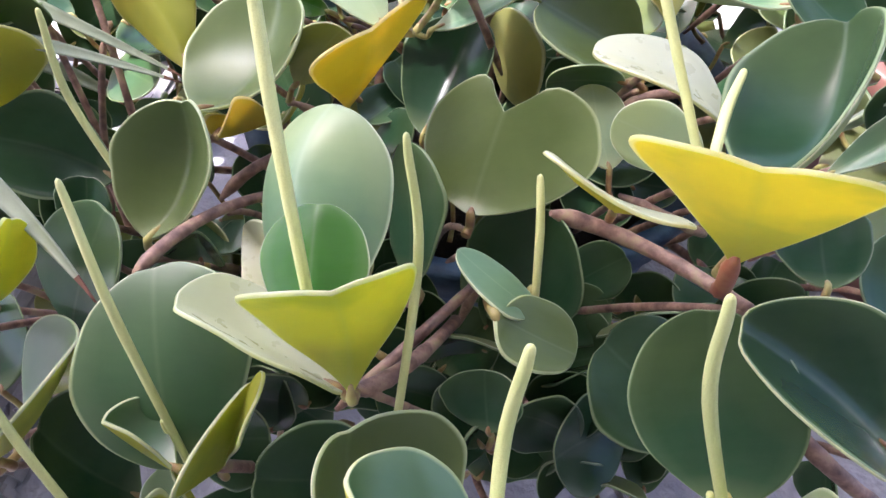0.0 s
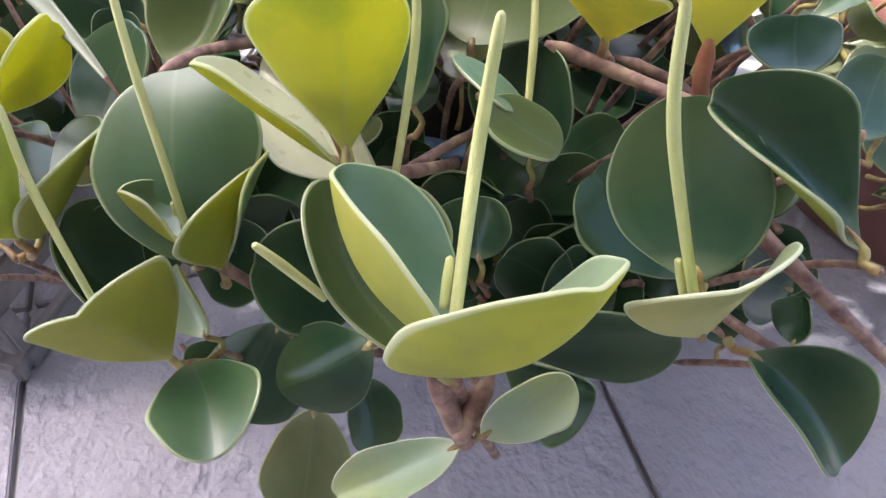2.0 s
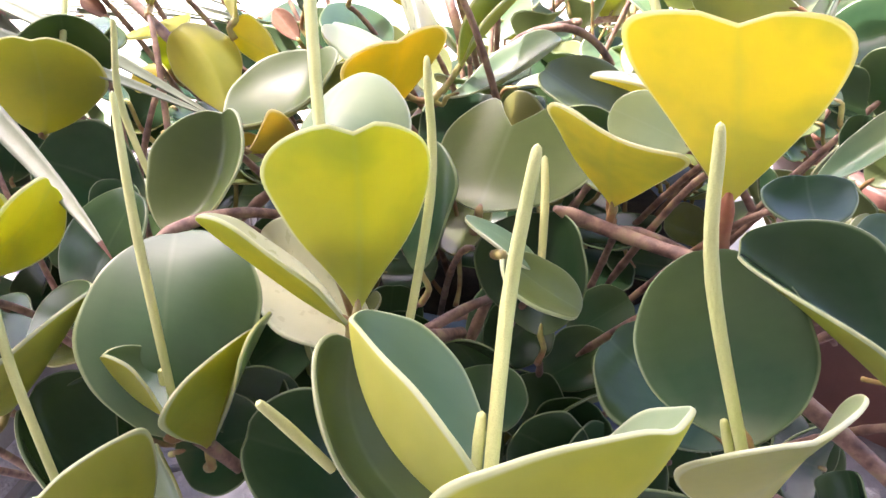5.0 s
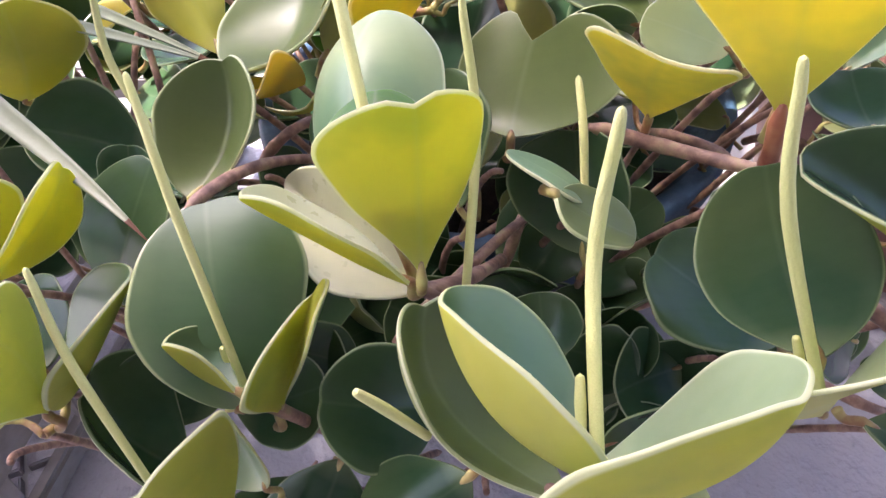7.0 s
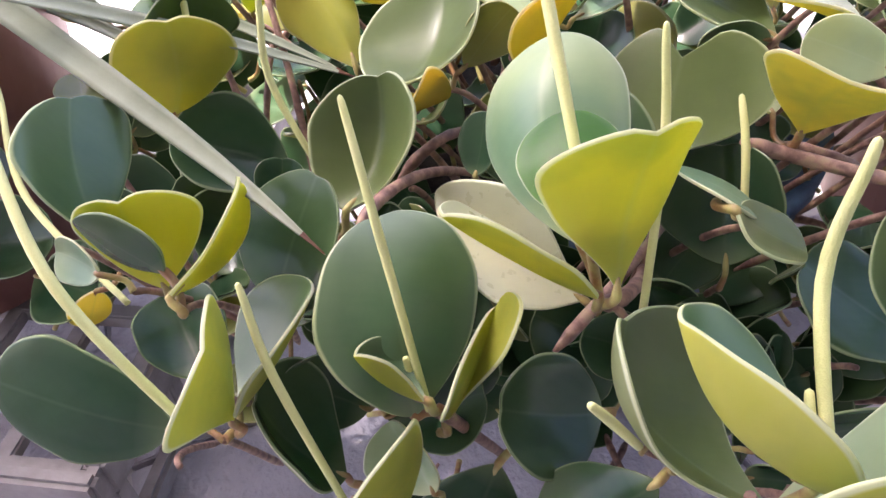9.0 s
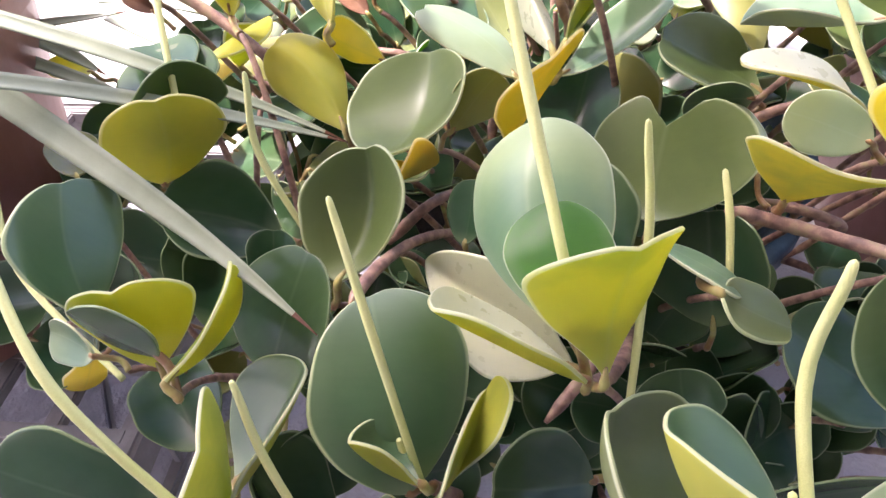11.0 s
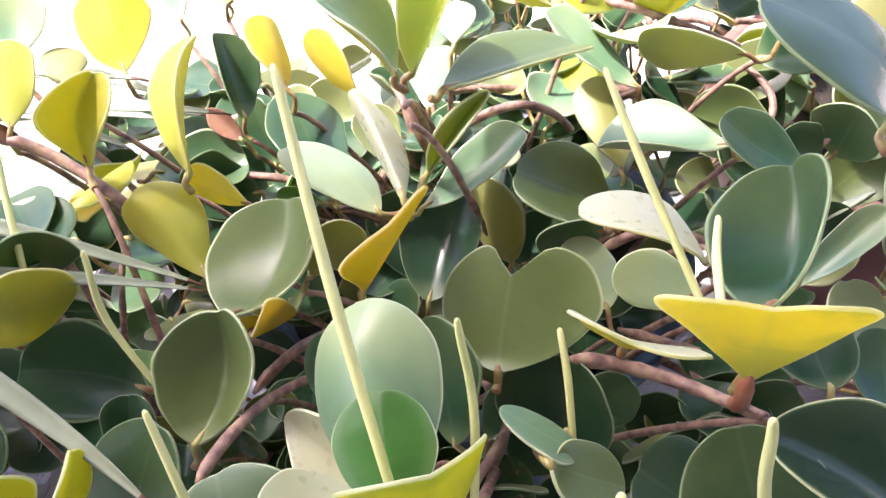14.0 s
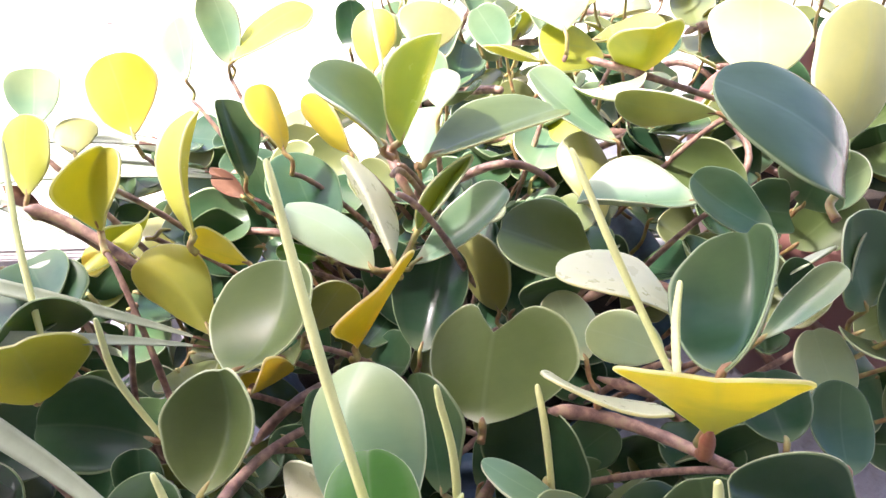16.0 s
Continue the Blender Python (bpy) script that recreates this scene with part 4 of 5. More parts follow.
leaf(front, (0.0312, -0.0161, 0.1657), (0.0667, -0.0344, 0.1788), (-0.51, -0.84, 0.20), 0.0388, 0.49, 0.00, "d", petiole=(0.0244, -0.0065, 0.1612))
leaf(front, (0.0341, -0.0115, 0.1768), (0.0984, -0.0184, 0.1963), (-0.12, -0.99, 0.05), 0.0469, 0.09, 0.00, "d", petiole=(0.0244, -0.0065, 0.1612))
blade(front, (0.1184, -0.0300, 0.2069), (0.1391, -0.0433, 0.1986), (0.1526, -0.0627, 0.1837), (0.1631, -0.0345, 0.2065), (0.1305, -0.0646, 0.2075), "d", (0.84, 0.46), 0.015, 0.40, -0.05, petiole=(0.1121, -0.0239, 0.2065))
leaf(front, (0.1446, -0.0144, 0.1912), (0.1474, 0.0007, 0.2031), (-0.93, -0.10, 0.34), 0.0235, 0.50, 0.00, "d", petiole=(0.1432, -0.0170, 0.1765))
leaf(front, (-0.0948, -0.0176, 0.1792), (-0.1102, 0.0050, 0.1973), (-0.48, -0.72, 0.50), 0.0291, 0.64, 0.00, "g", petiole=(-0.0925, -0.0145, 0.1638))
leaf(back, (0.1201, -0.0965, 0.2892), (0.1521, -0.0950, 0.2755), (0.34, -0.60, 0.72), 0.0325, 0.50, 0.00, "d", petiole=(0.1118, -0.0879, 0.2802))
leaf(front, (0.1640, 0.1225, 0.2590), (0.1983, 0.1200, 0.2911), (0.35, -0.83, -0.44), 0.0357, -0.00, 0.00, "p", petiole=(0.1577, 0.1275, 0.2463))
leaf(front, (0.1871, 0.0677, 0.2317), (0.1866, 0.1032, 0.2527), (0.08, -0.51, 0.86), 0.0332, 0.02, 0.03, "g", petiole=(0.1872, 0.0641, 0.2172))
blade(front, (-0.0422, 0.1334, 0.2652), (-0.0312, 0.1320, 0.2943), (-0.0259, 0.1167, 0.3200), (-0.0071, 0.1470, 0.3115), (-0.0495, 0.1100, 0.3062), "u", (1.21, 0.43), 0.044, 0.50, -0.06, petiole=(-0.0450, 0.1357, 0.2547))
blade(front, (0.0103, 0.0779, 0.2618), (0.0153, 0.0931, 0.2734), (0.0290, 0.1200, 0.2963), (-0.0054, 0.1159, 0.2741), (0.0594, 0.0924, 0.2783), "k", (0.91, 0.40), 0.178, 0.70, -0.10, petiole=(0.0083, 0.0738, 0.2541))
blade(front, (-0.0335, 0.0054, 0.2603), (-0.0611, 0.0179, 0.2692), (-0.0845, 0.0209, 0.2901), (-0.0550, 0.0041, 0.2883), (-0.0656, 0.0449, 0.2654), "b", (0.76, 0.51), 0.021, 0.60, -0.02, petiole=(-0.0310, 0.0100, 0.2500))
blade(front, (0.0314, 0.0339, 0.2612), (0.0213, 0.0349, 0.2732), (0.0044, 0.0512, 0.2751), (0.0147, 0.0271, 0.2780), (0.0229, 0.0444, 0.2707), "p", (0.80, 0.42), 0.000, 0.50, -0.06, petiole=(0.0334, 0.0519, 0.2492))
blade(front, (0.0163, 0.0231, 0.2773), (0.0244, 0.0230, 0.2665), (0.0447, 0.0189, 0.2574), (0.0357, 0.0367, 0.2656), (0.0254, 0.0085, 0.2680), "k", (0.80, 0.44), 0.000, 0.10, 0.15, petiole=(0.0183, 0.0411, 0.2653))
leaf(back, (-0.2005, -0.0015, 0.2629), (-0.1495, 0.0099, 0.2520), (0.26, -0.31, 0.91), 0.0413, 0.20, 0.00, "m", petiole=(-0.2127, 0.0026, 0.2553))
leaf(back, (-0.1077, -0.0376, 0.2511), (-0.1322, -0.0297, 0.2556), (-0.15, -0.80, 0.59), 0.0129, 0.40, 0.00, "n", petiole=(-0.0974, -0.0351, 0.2405))
leaf(back, (-0.1346, 0.0184, 0.2403), (-0.1423, 0.0399, 0.2783), (-0.68, -0.69, 0.25), 0.0337, -0.00, 0.00, "d", petiole=(-0.1330, 0.0189, 0.2254))
leaf(front, (0.0783, 0.1432, 0.2712), (0.0443, 0.1433, 0.2717), (-0.00, -1.00, -0.03), 0.0263, 0.20, 0.00, "m", petiole=(0.0913, 0.1551, 0.2568))
leaf(back, (-0.0168, -0.0412, 0.2605), (0.0058, -0.0353, 0.2673), (0.29, -0.00, -0.96), 0.0191, 0.11, 0.00, "p", shape=(0.92, 0.44), petiole=(-0.0263, -0.0382, 0.2493))
leaf(back, (-0.0131, -0.0538, 0.2434), (-0.0067, -0.0259, 0.2496), (-0.19, -0.17, 0.97), 0.0243, 0.02, 0.00, "d", petiole=(-0.0160, -0.0595, 0.2298))
blade(front, (0.1459, -0.0162, 0.2510), (0.1153, -0.0013, 0.2778), (0.0851, 0.0088, 0.2939), (0.1121, -0.0332, 0.2903), (0.1282, 0.0111, 0.2975), "v", (1.01, 0.43), 0.050, 0.40, -0.12, petiole=(0.1497, -0.0236, 0.2492))
blade(left, (-0.0010, 0.0821, 0.2579), (0.0075, 0.0790, 0.2789), (0.0124, 0.0726, 0.3101), (0.0327, 0.0916, 0.2846), (-0.0153, 0.0695, 0.2924), "t", (1.08, 0.48), 0.032, 0.50, -0.06, petiole=(0.0030, 0.1021, 0.2479))
leaf(left, (0.0033, 0.1061, 0.2754), (0.0169, 0.0940, 0.3135), (0.38, -0.83, -0.40), 0.0445, 0.20, 0.00, "d", petiole=(0.0008, 0.1126, 0.2621))
leaf(front, (0.0211, -0.0665, 0.2007), (0.0501, -0.0537, 0.2216), (0.04, -0.87, 0.48), 0.0240, 0.35, 0.00, "g", petiole=(0.0193, -0.0608, 0.1889))
blade(front, (0.0902, 0.0343, 0.3285), (0.1151, 0.0604, 0.3266), (0.1256, 0.0906, 0.3423), (0.0897, 0.0785, 0.3277), (0.1164, 0.0572, 0.3553), "d", (0.64, 0.51), 0.021, 0.60, -0.06, petiole=(0.0900, 0.0360, 0.2820))
leaf(back, (-0.1942, 0.0320, 0.2443), (-0.2307, 0.0175, 0.2390), (-0.03, 0.41, -0.91), 0.0308, 0.15, 0.00, "o", shape=(0.92, 0.44), petiole=(-0.1847, 0.0413, 0.2374))
leaf(back, (-0.1552, 0.0383, 0.2309), (-0.1953, 0.0582, 0.2552), (0.43, -0.20, 0.88), 0.0374, 0.20, 0.00, "m", petiole=(-0.1474, 0.0398, 0.2182))
leaf(back, (-0.2287, -0.0018, 0.2487), (-0.2069, -0.0141, 0.2804), (-0.49, 0.65, 0.59), 0.0334, 0.25, 0.00, "y", shape=(0.92, 0.44), petiole=(-0.2258, 0.0079, 0.2356))
leaf(left, (0.0104, 0.1189, 0.2894), (-0.0084, 0.1555, 0.2895), (0.07, 0.03, 1.00), 0.0346, 0.20, 0.00, "d", petiole=(0.0174, 0.1135, 0.2772))
leaf(back, (-0.1332, -0.0163, 0.2324), (-0.1205, 0.0061, 0.2321), (0.87, -0.49, -0.04), 0.0502, 0.20, 0.00, "n", petiole=(-0.1407, -0.0214, 0.2205))
blade(front, (0.0100, -0.0582, 0.2244), (-0.0253, -0.0318, 0.2385), (-0.0292, -0.0114, 0.2697), (-0.0363, -0.0411, 0.2717), (0.0055, -0.0046, 0.2413), "k", (0.94, 0.42), 0.026, 0.25, 0.02, petiole=(0.0100, -0.0550, 0.2220))
blade(left, (0.0114, -0.0158, 0.2516), (-0.0004, -0.0145, 0.2618), (-0.0144, -0.0102, 0.2765), (-0.0111, -0.0052, 0.2527), (0.0090, -0.0169, 0.2755), "d", (0.79, 0.48), 0.000, 0.50, -0.06, petiole=(0.0182, -0.0303, 0.2429))
leaf(back, (-0.2306, 0.0073, 0.2435), (-0.2601, 0.0153, 0.2390), (0.22, 0.31, -0.92), 0.0252, 0.30, 0.00, "Y", shape=(0.92, 0.44), petiole=(-0.2258, 0.0079, 0.2356))
leaf(back, (-0.1502, 0.0163, 0.2644), (-0.1683, 0.0325, 0.2795), (-0.16, -0.76, 0.63), 0.0135, 0.50, 0.00, "x", shape=(0.8, 0.8), petiole=(-0.1438, 0.0159, 0.2509))
leaf(back, (-0.2786, 0.0360, 0.2690), (-0.2994, 0.0483, 0.2800), (-0.07, -0.73, 0.68), 0.0110, 0.60, 0.00, "x", shape=(0.8, 0.9), petiole=(-0.2705, 0.0367, 0.2565))
blade(front, (0.0045, -0.0630, 0.2396), (0.0286, -0.0806, 0.2763), (0.0434, -0.0824, 0.3116), (0.0475, -0.0460, 0.2710), (-0.0035, -0.0849, 0.2895), "h", (0.72, 0.70), 0.031, 0.60, -0.05, petiole=(0.0100, -0.0550, 0.2220))
blade(front, (0.0954, -0.0363, 0.2250), (0.0890, -0.0431, 0.2485), (0.0828, -0.0664, 0.2909), (0.1118, -0.0332, 0.2695), (0.0600, -0.0531, 0.2619), "l", (1.15, 0.45), 0.024, 0.50, -0.06, petiole=(0.0920, -0.0280, 0.2240))
blade(front, (0.0077, -0.0689, 0.2601), (-0.0144, -0.0571, 0.2765), (-0.0262, -0.0375, 0.2980), (0.0038, -0.0735, 0.2901), (0.0025, -0.0289, 0.2760), "a", (0.50, 0.63), 0.010, 0.60, -0.02, petiole=(0.0100, -0.0550, 0.2220))
blade(front, (-0.1099, -0.0243, 0.1710), (-0.1149, -0.0349, 0.2069), (-0.1214, -0.0456, 0.2335), (-0.0976, -0.0178, 0.2297), (-0.1430, -0.0464, 0.2127), "a", (1.20, 0.41), 0.054, 0.50, -0.10, petiole=(-0.1088, -0.0201, 0.1604))
blade(front, (-0.0880, 0.0021, 0.1979), (-0.0760, 0.0015, 0.2328), (-0.0658, 0.0164, 0.2510), (-0.0625, -0.0088, 0.2631), (-0.0889, -0.0239, 0.2467), "w", (1.17, 0.44), 0.057, 0.25, 0.00, petiole=(-0.0906, 0.0042, 0.1873))
spike(front, (-0.0983, 0.0012, 0.2215), (-0.0996, 0.0039, 0.2289), (-0.1007, 0.0063, 0.2354), 0.0016)
spike(front, (-0.0939, -0.0039, 0.2159), (-0.1049, 0.0204, 0.2812), (-0.1128, 0.0422, 0.3226))
spike(front, (0.0068, -0.0620, 0.2693), (0.0074, -0.0561, 0.2746), (0.0080, -0.0510, 0.2793), 0.0016)
spike(front, (0.0097, -0.0694, 0.2653), (0.0140, -0.0318, 0.2995), (0.0183, -0.0234, 0.3401), 0.0021)
spike(front, (0.0336, 0.0458, 0.2518), (0.0343, 0.0605, 0.2751), (0.0339, 0.0731, 0.2898))
spike(front, (0.0852, -0.0324, 0.2428), (0.0828, -0.0301, 0.2501), (0.0808, -0.0281, 0.2564), 0.0016)
spike(front, (0.0904, -0.0371, 0.2373), (0.0707, -0.0179, 0.2988), (0.0642, -0.0122, 0.3425), 0.0021)
spike(front, (-0.0182, -0.0002, 0.2327), (-0.0085, 0.0338, 0.2937), (-0.0109, 0.0462, 0.3367))
spike(front, (-0.0400, 0.0135, 0.2975), (-0.0482, 0.0530, 0.3499), (-0.0551, 0.1011, 0.4037), 0.0021)
spike(front, (0.0834, 0.0475, 0.3042), (0.0674, 0.0873, 0.3478), (0.0576, 0.1145, 0.3784))
spike(front, (0.0693, 0.0286, 0.3404), (0.0814, 0.0559, 0.3355), (0.0938, 0.0790, 0.3311))
spike(front, (-0.1360, 0.1083, 0.2514), (-0.1498, 0.1234, 0.2843), (-0.1477, 0.1288, 0.3194))
spike(left, (0.0244, -0.0702, 0.2236), (-0.0117, -0.0438, 0.2752), (-0.0364, 0.0019, 0.3114), 0.0021)
spike(left, (-0.0164, -0.0005, 0.2202), (-0.0656, 0.0501, 0.2422), (-0.0858, 0.1052, 0.2673))
spike(front, (-0.1264, -0.0278, 0.1957), (-0.1449, -0.0048, 0.2445), (-0.1514, 0.0096, 0.2769))
spike(front, (-0.0321, -0.0456, 0.2491), (-0.0427, -0.0462, 0.2654), (-0.0498, -0.0470, 0.2758))
spike(left, (0.0161, 0.0831, 0.2888), (0.0112, 0.1209, 0.3269), (0.0105, 0.1563, 0.3630))
spike(back, (0.1975, -0.0721, 0.2871), (0.2052, -0.0424, 0.3211), (0.2206, -0.0148, 0.3539))
spike(back, (-0.0486, 0.0804, 0.3039), (-0.0493, 0.0973, 0.3226), (-0.0486, 0.1153, 0.3427))
strap(strap_plant, (-0.1100, -0.0160, 0.3960), (0.0250, -0.0765, 0.2990), (0.1219, -0.1555, 0.2530), 0.0062)
strap(strap_plant, (-0.1150, 0.0270, 0.3420), (0.0300, -0.0130, 0.3030), (0.1342, -0.0363, 0.2556), 0.0042)
strap(strap_plant, (-0.0650, -0.0950, 0.3610), (0.0450, -0.0560, 0.3040), (0.1358, -0.0458, 0.2619), 0.0038)
strap(strap_plant, (0.0200, 0.1525, 0.2866), (0.0575, 0.1457, 0.2841), (0.1002, 0.1289, 0.2711), 0.0060)
strap(strap_plant, (-0.0638, 0.1112, 0.3233), (0.0209, 0.1013, 0.3188), (0.1069, 0.0868, 0.3054), 0.0060)
strap(strap_plant, (-0.0380, 0.0960, 0.2931), (0.0553, 0.0655, 0.3102), (0.1557, 0.0315, 0.3097), 0.0055)
strap(strap_plant, (0.0177, 0.1361, 0.2681), (0.0536, 0.1309, 0.2671), (0.0976, 0.1190, 0.2597), 0.0050)
strap(strap_plant, (-0.0905, 0.1107, 0.2810), (-0.0518, 0.0926, 0.2639), (-0.0117, 0.0719, 0.2441), 0.0070)
strap(strap_plant, (-0.0608, 0.1873, 0.2463), (0.0343, 0.1778, 0.2486), (0.0847, 0.1671, 0.2439), 0.0050)
strap(strap_plant, (-0.0474, 0.0741, 0.1905), (0.0119, 0.0607, 0.1836), (0.0543, 0.0427, 0.1692), 0.0050)
strap(strap_plant, (-0.0353, 0.1676, 0.2566), (0.0481, 0.1567, 0.2561), (0.1192, 0.1401, 0.2481), 0.0055)
strap(strap_plant, (-0.0057, 0.2104, 0.2617), (0.0382, 0.2034, 0.2601), (0.0802, 0.1879, 0.2495), 0.0060)
strap(strap_plant, (-0.0212, 0.1337, 0.2520), (0.0160, 0.1157, 0.2381), (0.0440, 0.1039, 0.2294), 0.0045)
strap(strap_plant, (-0.0327, 0.1619, 0.2509), (0.0268, 0.1489, 0.2451), (0.0695, 0.1308, 0.2319), 0.0040)
strap(strap_plant, (-0.0845, 0.0817, 0.2657), (-0.0137, 0.0584, 0.2445), (0.0266, 0.0346, 0.2215), 0.0040)
strap(strap_plant, (-0.0770, 0.1068, 0.2632), (-0.0452, 0.1062, 0.2638), (0.0009, 0.1067, 0.2661), 0.0030)
strap(strap_plant, (0.0102, 0.1805, 0.2730), (0.0492, 0.1716, 0.2691), (0.0978, 0.1542, 0.2574), 0.0042)
strap(strap_plant, (0.0040, 0.1471, 0.2662), (0.0653, 0.1367, 0.2636), (0.1274, 0.1215, 0.2562), 0.0036)
strap(strap_plant, (-0.0508, 0.3231, 0.2868), (-0.0053, 0.3207, 0.2901), (0.0419, 0.3153, 0.2904), 0.0022)
strap(strap_plant, (-0.0248, 0.3017, 0.2664), (-0.0033, 0.3097, 0.2782), (0.0190, 0.3169, 0.2891), 0.0011)
stem(front, [(0.0085, 0.0377, 0.1520), (-0.0129, 0.0151, 0.2240), (-0.0300, 0.0100, 0.2520)], 0.0018)
stem(front, [(-0.0614, 0.1561, 0.1331), (-0.0832, 0.1226, 0.2051), (-0.0939, 0.1032, 0.2331)], 0.0018)
stem(front, [(0.0473, 0.1124, 0.1008), (0.0431, 0.0747, 0.1728), (0.0382, 0.0549, 0.2008)], 0.0018)
stem(front, [(0.0756, 0.1596, 0.1454), (0.0759, 0.1185, 0.2174), (0.0717, 0.0948, 0.2454)], 0.0018)
stem(front, [(-0.0893, 0.1355, 0.1233), (-0.1142, 0.1032, 0.1953), (-0.1271, 0.0843, 0.2233)], 0.0018)
stem(front, [(0.0048, 0.2007, 0.1191), (-0.0078, 0.1658, 0.1911), (-0.0138, 0.1477, 0.2191)], 0.0018)
stem(back, [(-0.0269, -0.0230, 0.1052), (-0.0143, -0.0596, 0.1772), (-0.0050, -0.0784, 0.2052)], 0.0018)
stem(front, [(0.0827, 0.0794, 0.0900), (0.0887, 0.0410, 0.1536), (0.0904, 0.0201, 0.1816)], 0.0018)
stem(front, [(0.0618, 0.0857, 0.1784), (0.0917, 0.0428, 0.2504), (0.1157, 0.0168, 0.2784)], 0.0018)
stem(left, [(-0.0141, 0.0647, 0.1327), (-0.0340, 0.0379, 0.2047), (-0.0401, 0.0228, 0.2327)], 0.0018)
stem(left, [(0.0273, -0.0141, 0.1040), (0.0268, -0.0465, 0.1760), (0.0278, -0.0610, 0.2040)], 0.0018)
stem(left, [(0.0283, 0.0456, 0.1429), (0.0216, -0.0012, 0.2149), (0.0182, -0.0303, 0.2429)], 0.0018)
stem(left, [(0.0423, 0.1033, 0.1290), (0.0360, 0.0625, 0.2010), (0.0320, 0.0374, 0.2290)], 0.0018)
stem(left, [(0.0328, 0.0592, 0.1110), (0.0424, 0.0169, 0.1830), (0.0501, -0.0075, 0.2110)], 0.0018)
stem(left, [(0.0377, 0.0783, 0.1207), (0.0428, 0.0442, 0.1927), (0.0461, 0.0280, 0.2207)], 0.0018)
stem(left, [(-0.0122, 0.0115, 0.0900), (-0.0069, -0.0304, 0.1508), (0.0028, -0.0549, 0.1788)], 0.0018)
stem(left, [(0.0091, 0.0331, 0.0900), (0.0115, -0.0056, 0.1525), (0.0174, -0.0265, 0.1805)], 0.0018)
stem(front, [(-0.0923, 0.0461, 0.0900), (-0.1191, 0.0262, 0.0812), (-0.1356, 0.0212, 0.1092)], 0.0018)
stem(front, [(-0.0276, 0.0445, 0.0900), (-0.0426, 0.0001, 0.1555), (-0.0527, -0.0271, 0.1835)], 0.0018)
stem(back, [(-0.1578, 0.0382, 0.1852), (-0.1926, 0.0460, 0.2572), (-0.2099, 0.0493, 0.2852)], 0.0018)
stem(left, [(0.0591, 0.0757, 0.2005), (0.0497, 0.1130, 0.2725), (0.0402, 0.1364, 0.3005)], 0.0018)
stem(back, [(-0.2086, 0.0019, 0.1991), (-0.2412, -0.0098, 0.2711), (-0.2558, -0.0200, 0.2991)], 0.0018)
stem(back, [(-0.1954, -0.0121, 0.2206), (-0.2322, 0.0002, 0.2926), (-0.2509, 0.0116, 0.3206)], 0.0018)
stem(back, [(-0.1579, 0.0029, 0.2106), (-0.2014, -0.0032, 0.2826), (-0.2269, -0.0086, 0.3106)], 0.0018)
stem(back, [(-0.1137, -0.0270, 0.1641), (-0.1541, -0.0307, 0.2361), (-0.1768, -0.0309, 0.2641)], 0.0018)
stem(back, [(-10.5056, 38.9813, 0.0900), (-10.5109, 39.0107, -29.4859), (-10.5115, 39.0228, -29.4579)], 0.0018)
stem(back, [(-0.1263, 0.1041, 0.1772), (-0.1491, 0.1347, 0.2492), (-0.1597, 0.1521, 0.2772)], 0.0018)
stem(back, [(-0.1367, 0.0875, 0.1702), (-0.1701, 0.1199, 0.2422), (-0.1898, 0.1408, 0.2702)], 0.0018)
stem(back, [(-0.0549, 0.0107, 0.1943), (-0.0936, -0.0010, 0.2663), (-0.1145, -0.0106, 0.2943)], 0.0018)
stem(back, [(-0.0795, -0.0020, 0.1711), (-0.1198, 0.0011, 0.2431), (-0.1421, 0.0036, 0.2711)], 0.0018)
stem(back, [(-0.0229, 0.0098, 0.1744), (-0.0557, 0.0113, 0.2464), (-0.0727, 0.0099, 0.2744)], 0.0018)
stem(back, [(-0.0184, -0.0013, 0.2149), (-0.0412, -0.0317, 0.2869), (-0.0539, -0.0477, 0.3149)], 0.0018)
stem(back, [(-0.0313, 0.0012, 0.2351), (-0.0494, -0.0493, 0.3071), (-0.0597, -0.0836, 0.3351)], 0.0018)
stem(front, [(0.0298, 0.1880, 0.2384), (0.0070, 0.1638, 0.3104), (-0.0095, 0.1564, 0.3384)], 0.0018)
stem(back, [(-0.0399, -0.0150, 0.1645), (-0.0560, -0.0518, 0.2365), (-0.0630, -0.0731, 0.2645)], 0.0018)
stem(back, [(-0.0339, -0.0049, 0.1551), (-0.0739, -0.0322, 0.2271), (-0.0987, -0.0498, 0.2551)], 0.0018)
stem(front, [(0.0493, 0.1973, 0.1568), (0.0748, 0.1685, 0.2288), (0.0913, 0.1551, 0.2568)], 0.0018)
stem(front, [(0.0978, 0.1896, 0.1743), (0.1148, 0.1443, 0.2463), (0.1222, 0.1143, 0.2743)], 0.0018)
stem(back, [(0.0711, -0.0527, 0.1802), (0.0990, -0.0753, 0.2522), (0.1118, -0.0879, 0.2802)], 0.0018)
stem(back, [(0.0227, -0.0018, 0.1315), (0.0526, -0.0285, 0.2035), (0.0666, -0.0467, 0.2315)], 0.0018)
stem(front, [(0.0616, 0.1756, 0.1930), (0.0788, 0.1450, 0.2650), (0.0887, 0.1307, 0.2930)], 0.0018)
stem(front, [(0.1451, 0.1742, 0.1747), (0.1721, 0.1523, 0.2467), (0.1848, 0.1413, 0.2747)], 0.0018)
stem(back, [(0.0963, 0.0069, 0.2029), (0.1316, -0.0157, 0.2749), (0.1493, -0.0347, 0.3029)], 0.0018)
stem(back, [(0.1211, -0.0688, 0.1894), (0.1610, -0.0753, 0.2614), (0.1840, -0.0756, 0.2894)], 0.0018)
stem(back, [(0.0658, 0.0548, 0.1856), (0.0967, 0.0687, 0.2576), (0.1118, 0.0739, 0.2856)], 0.0018)
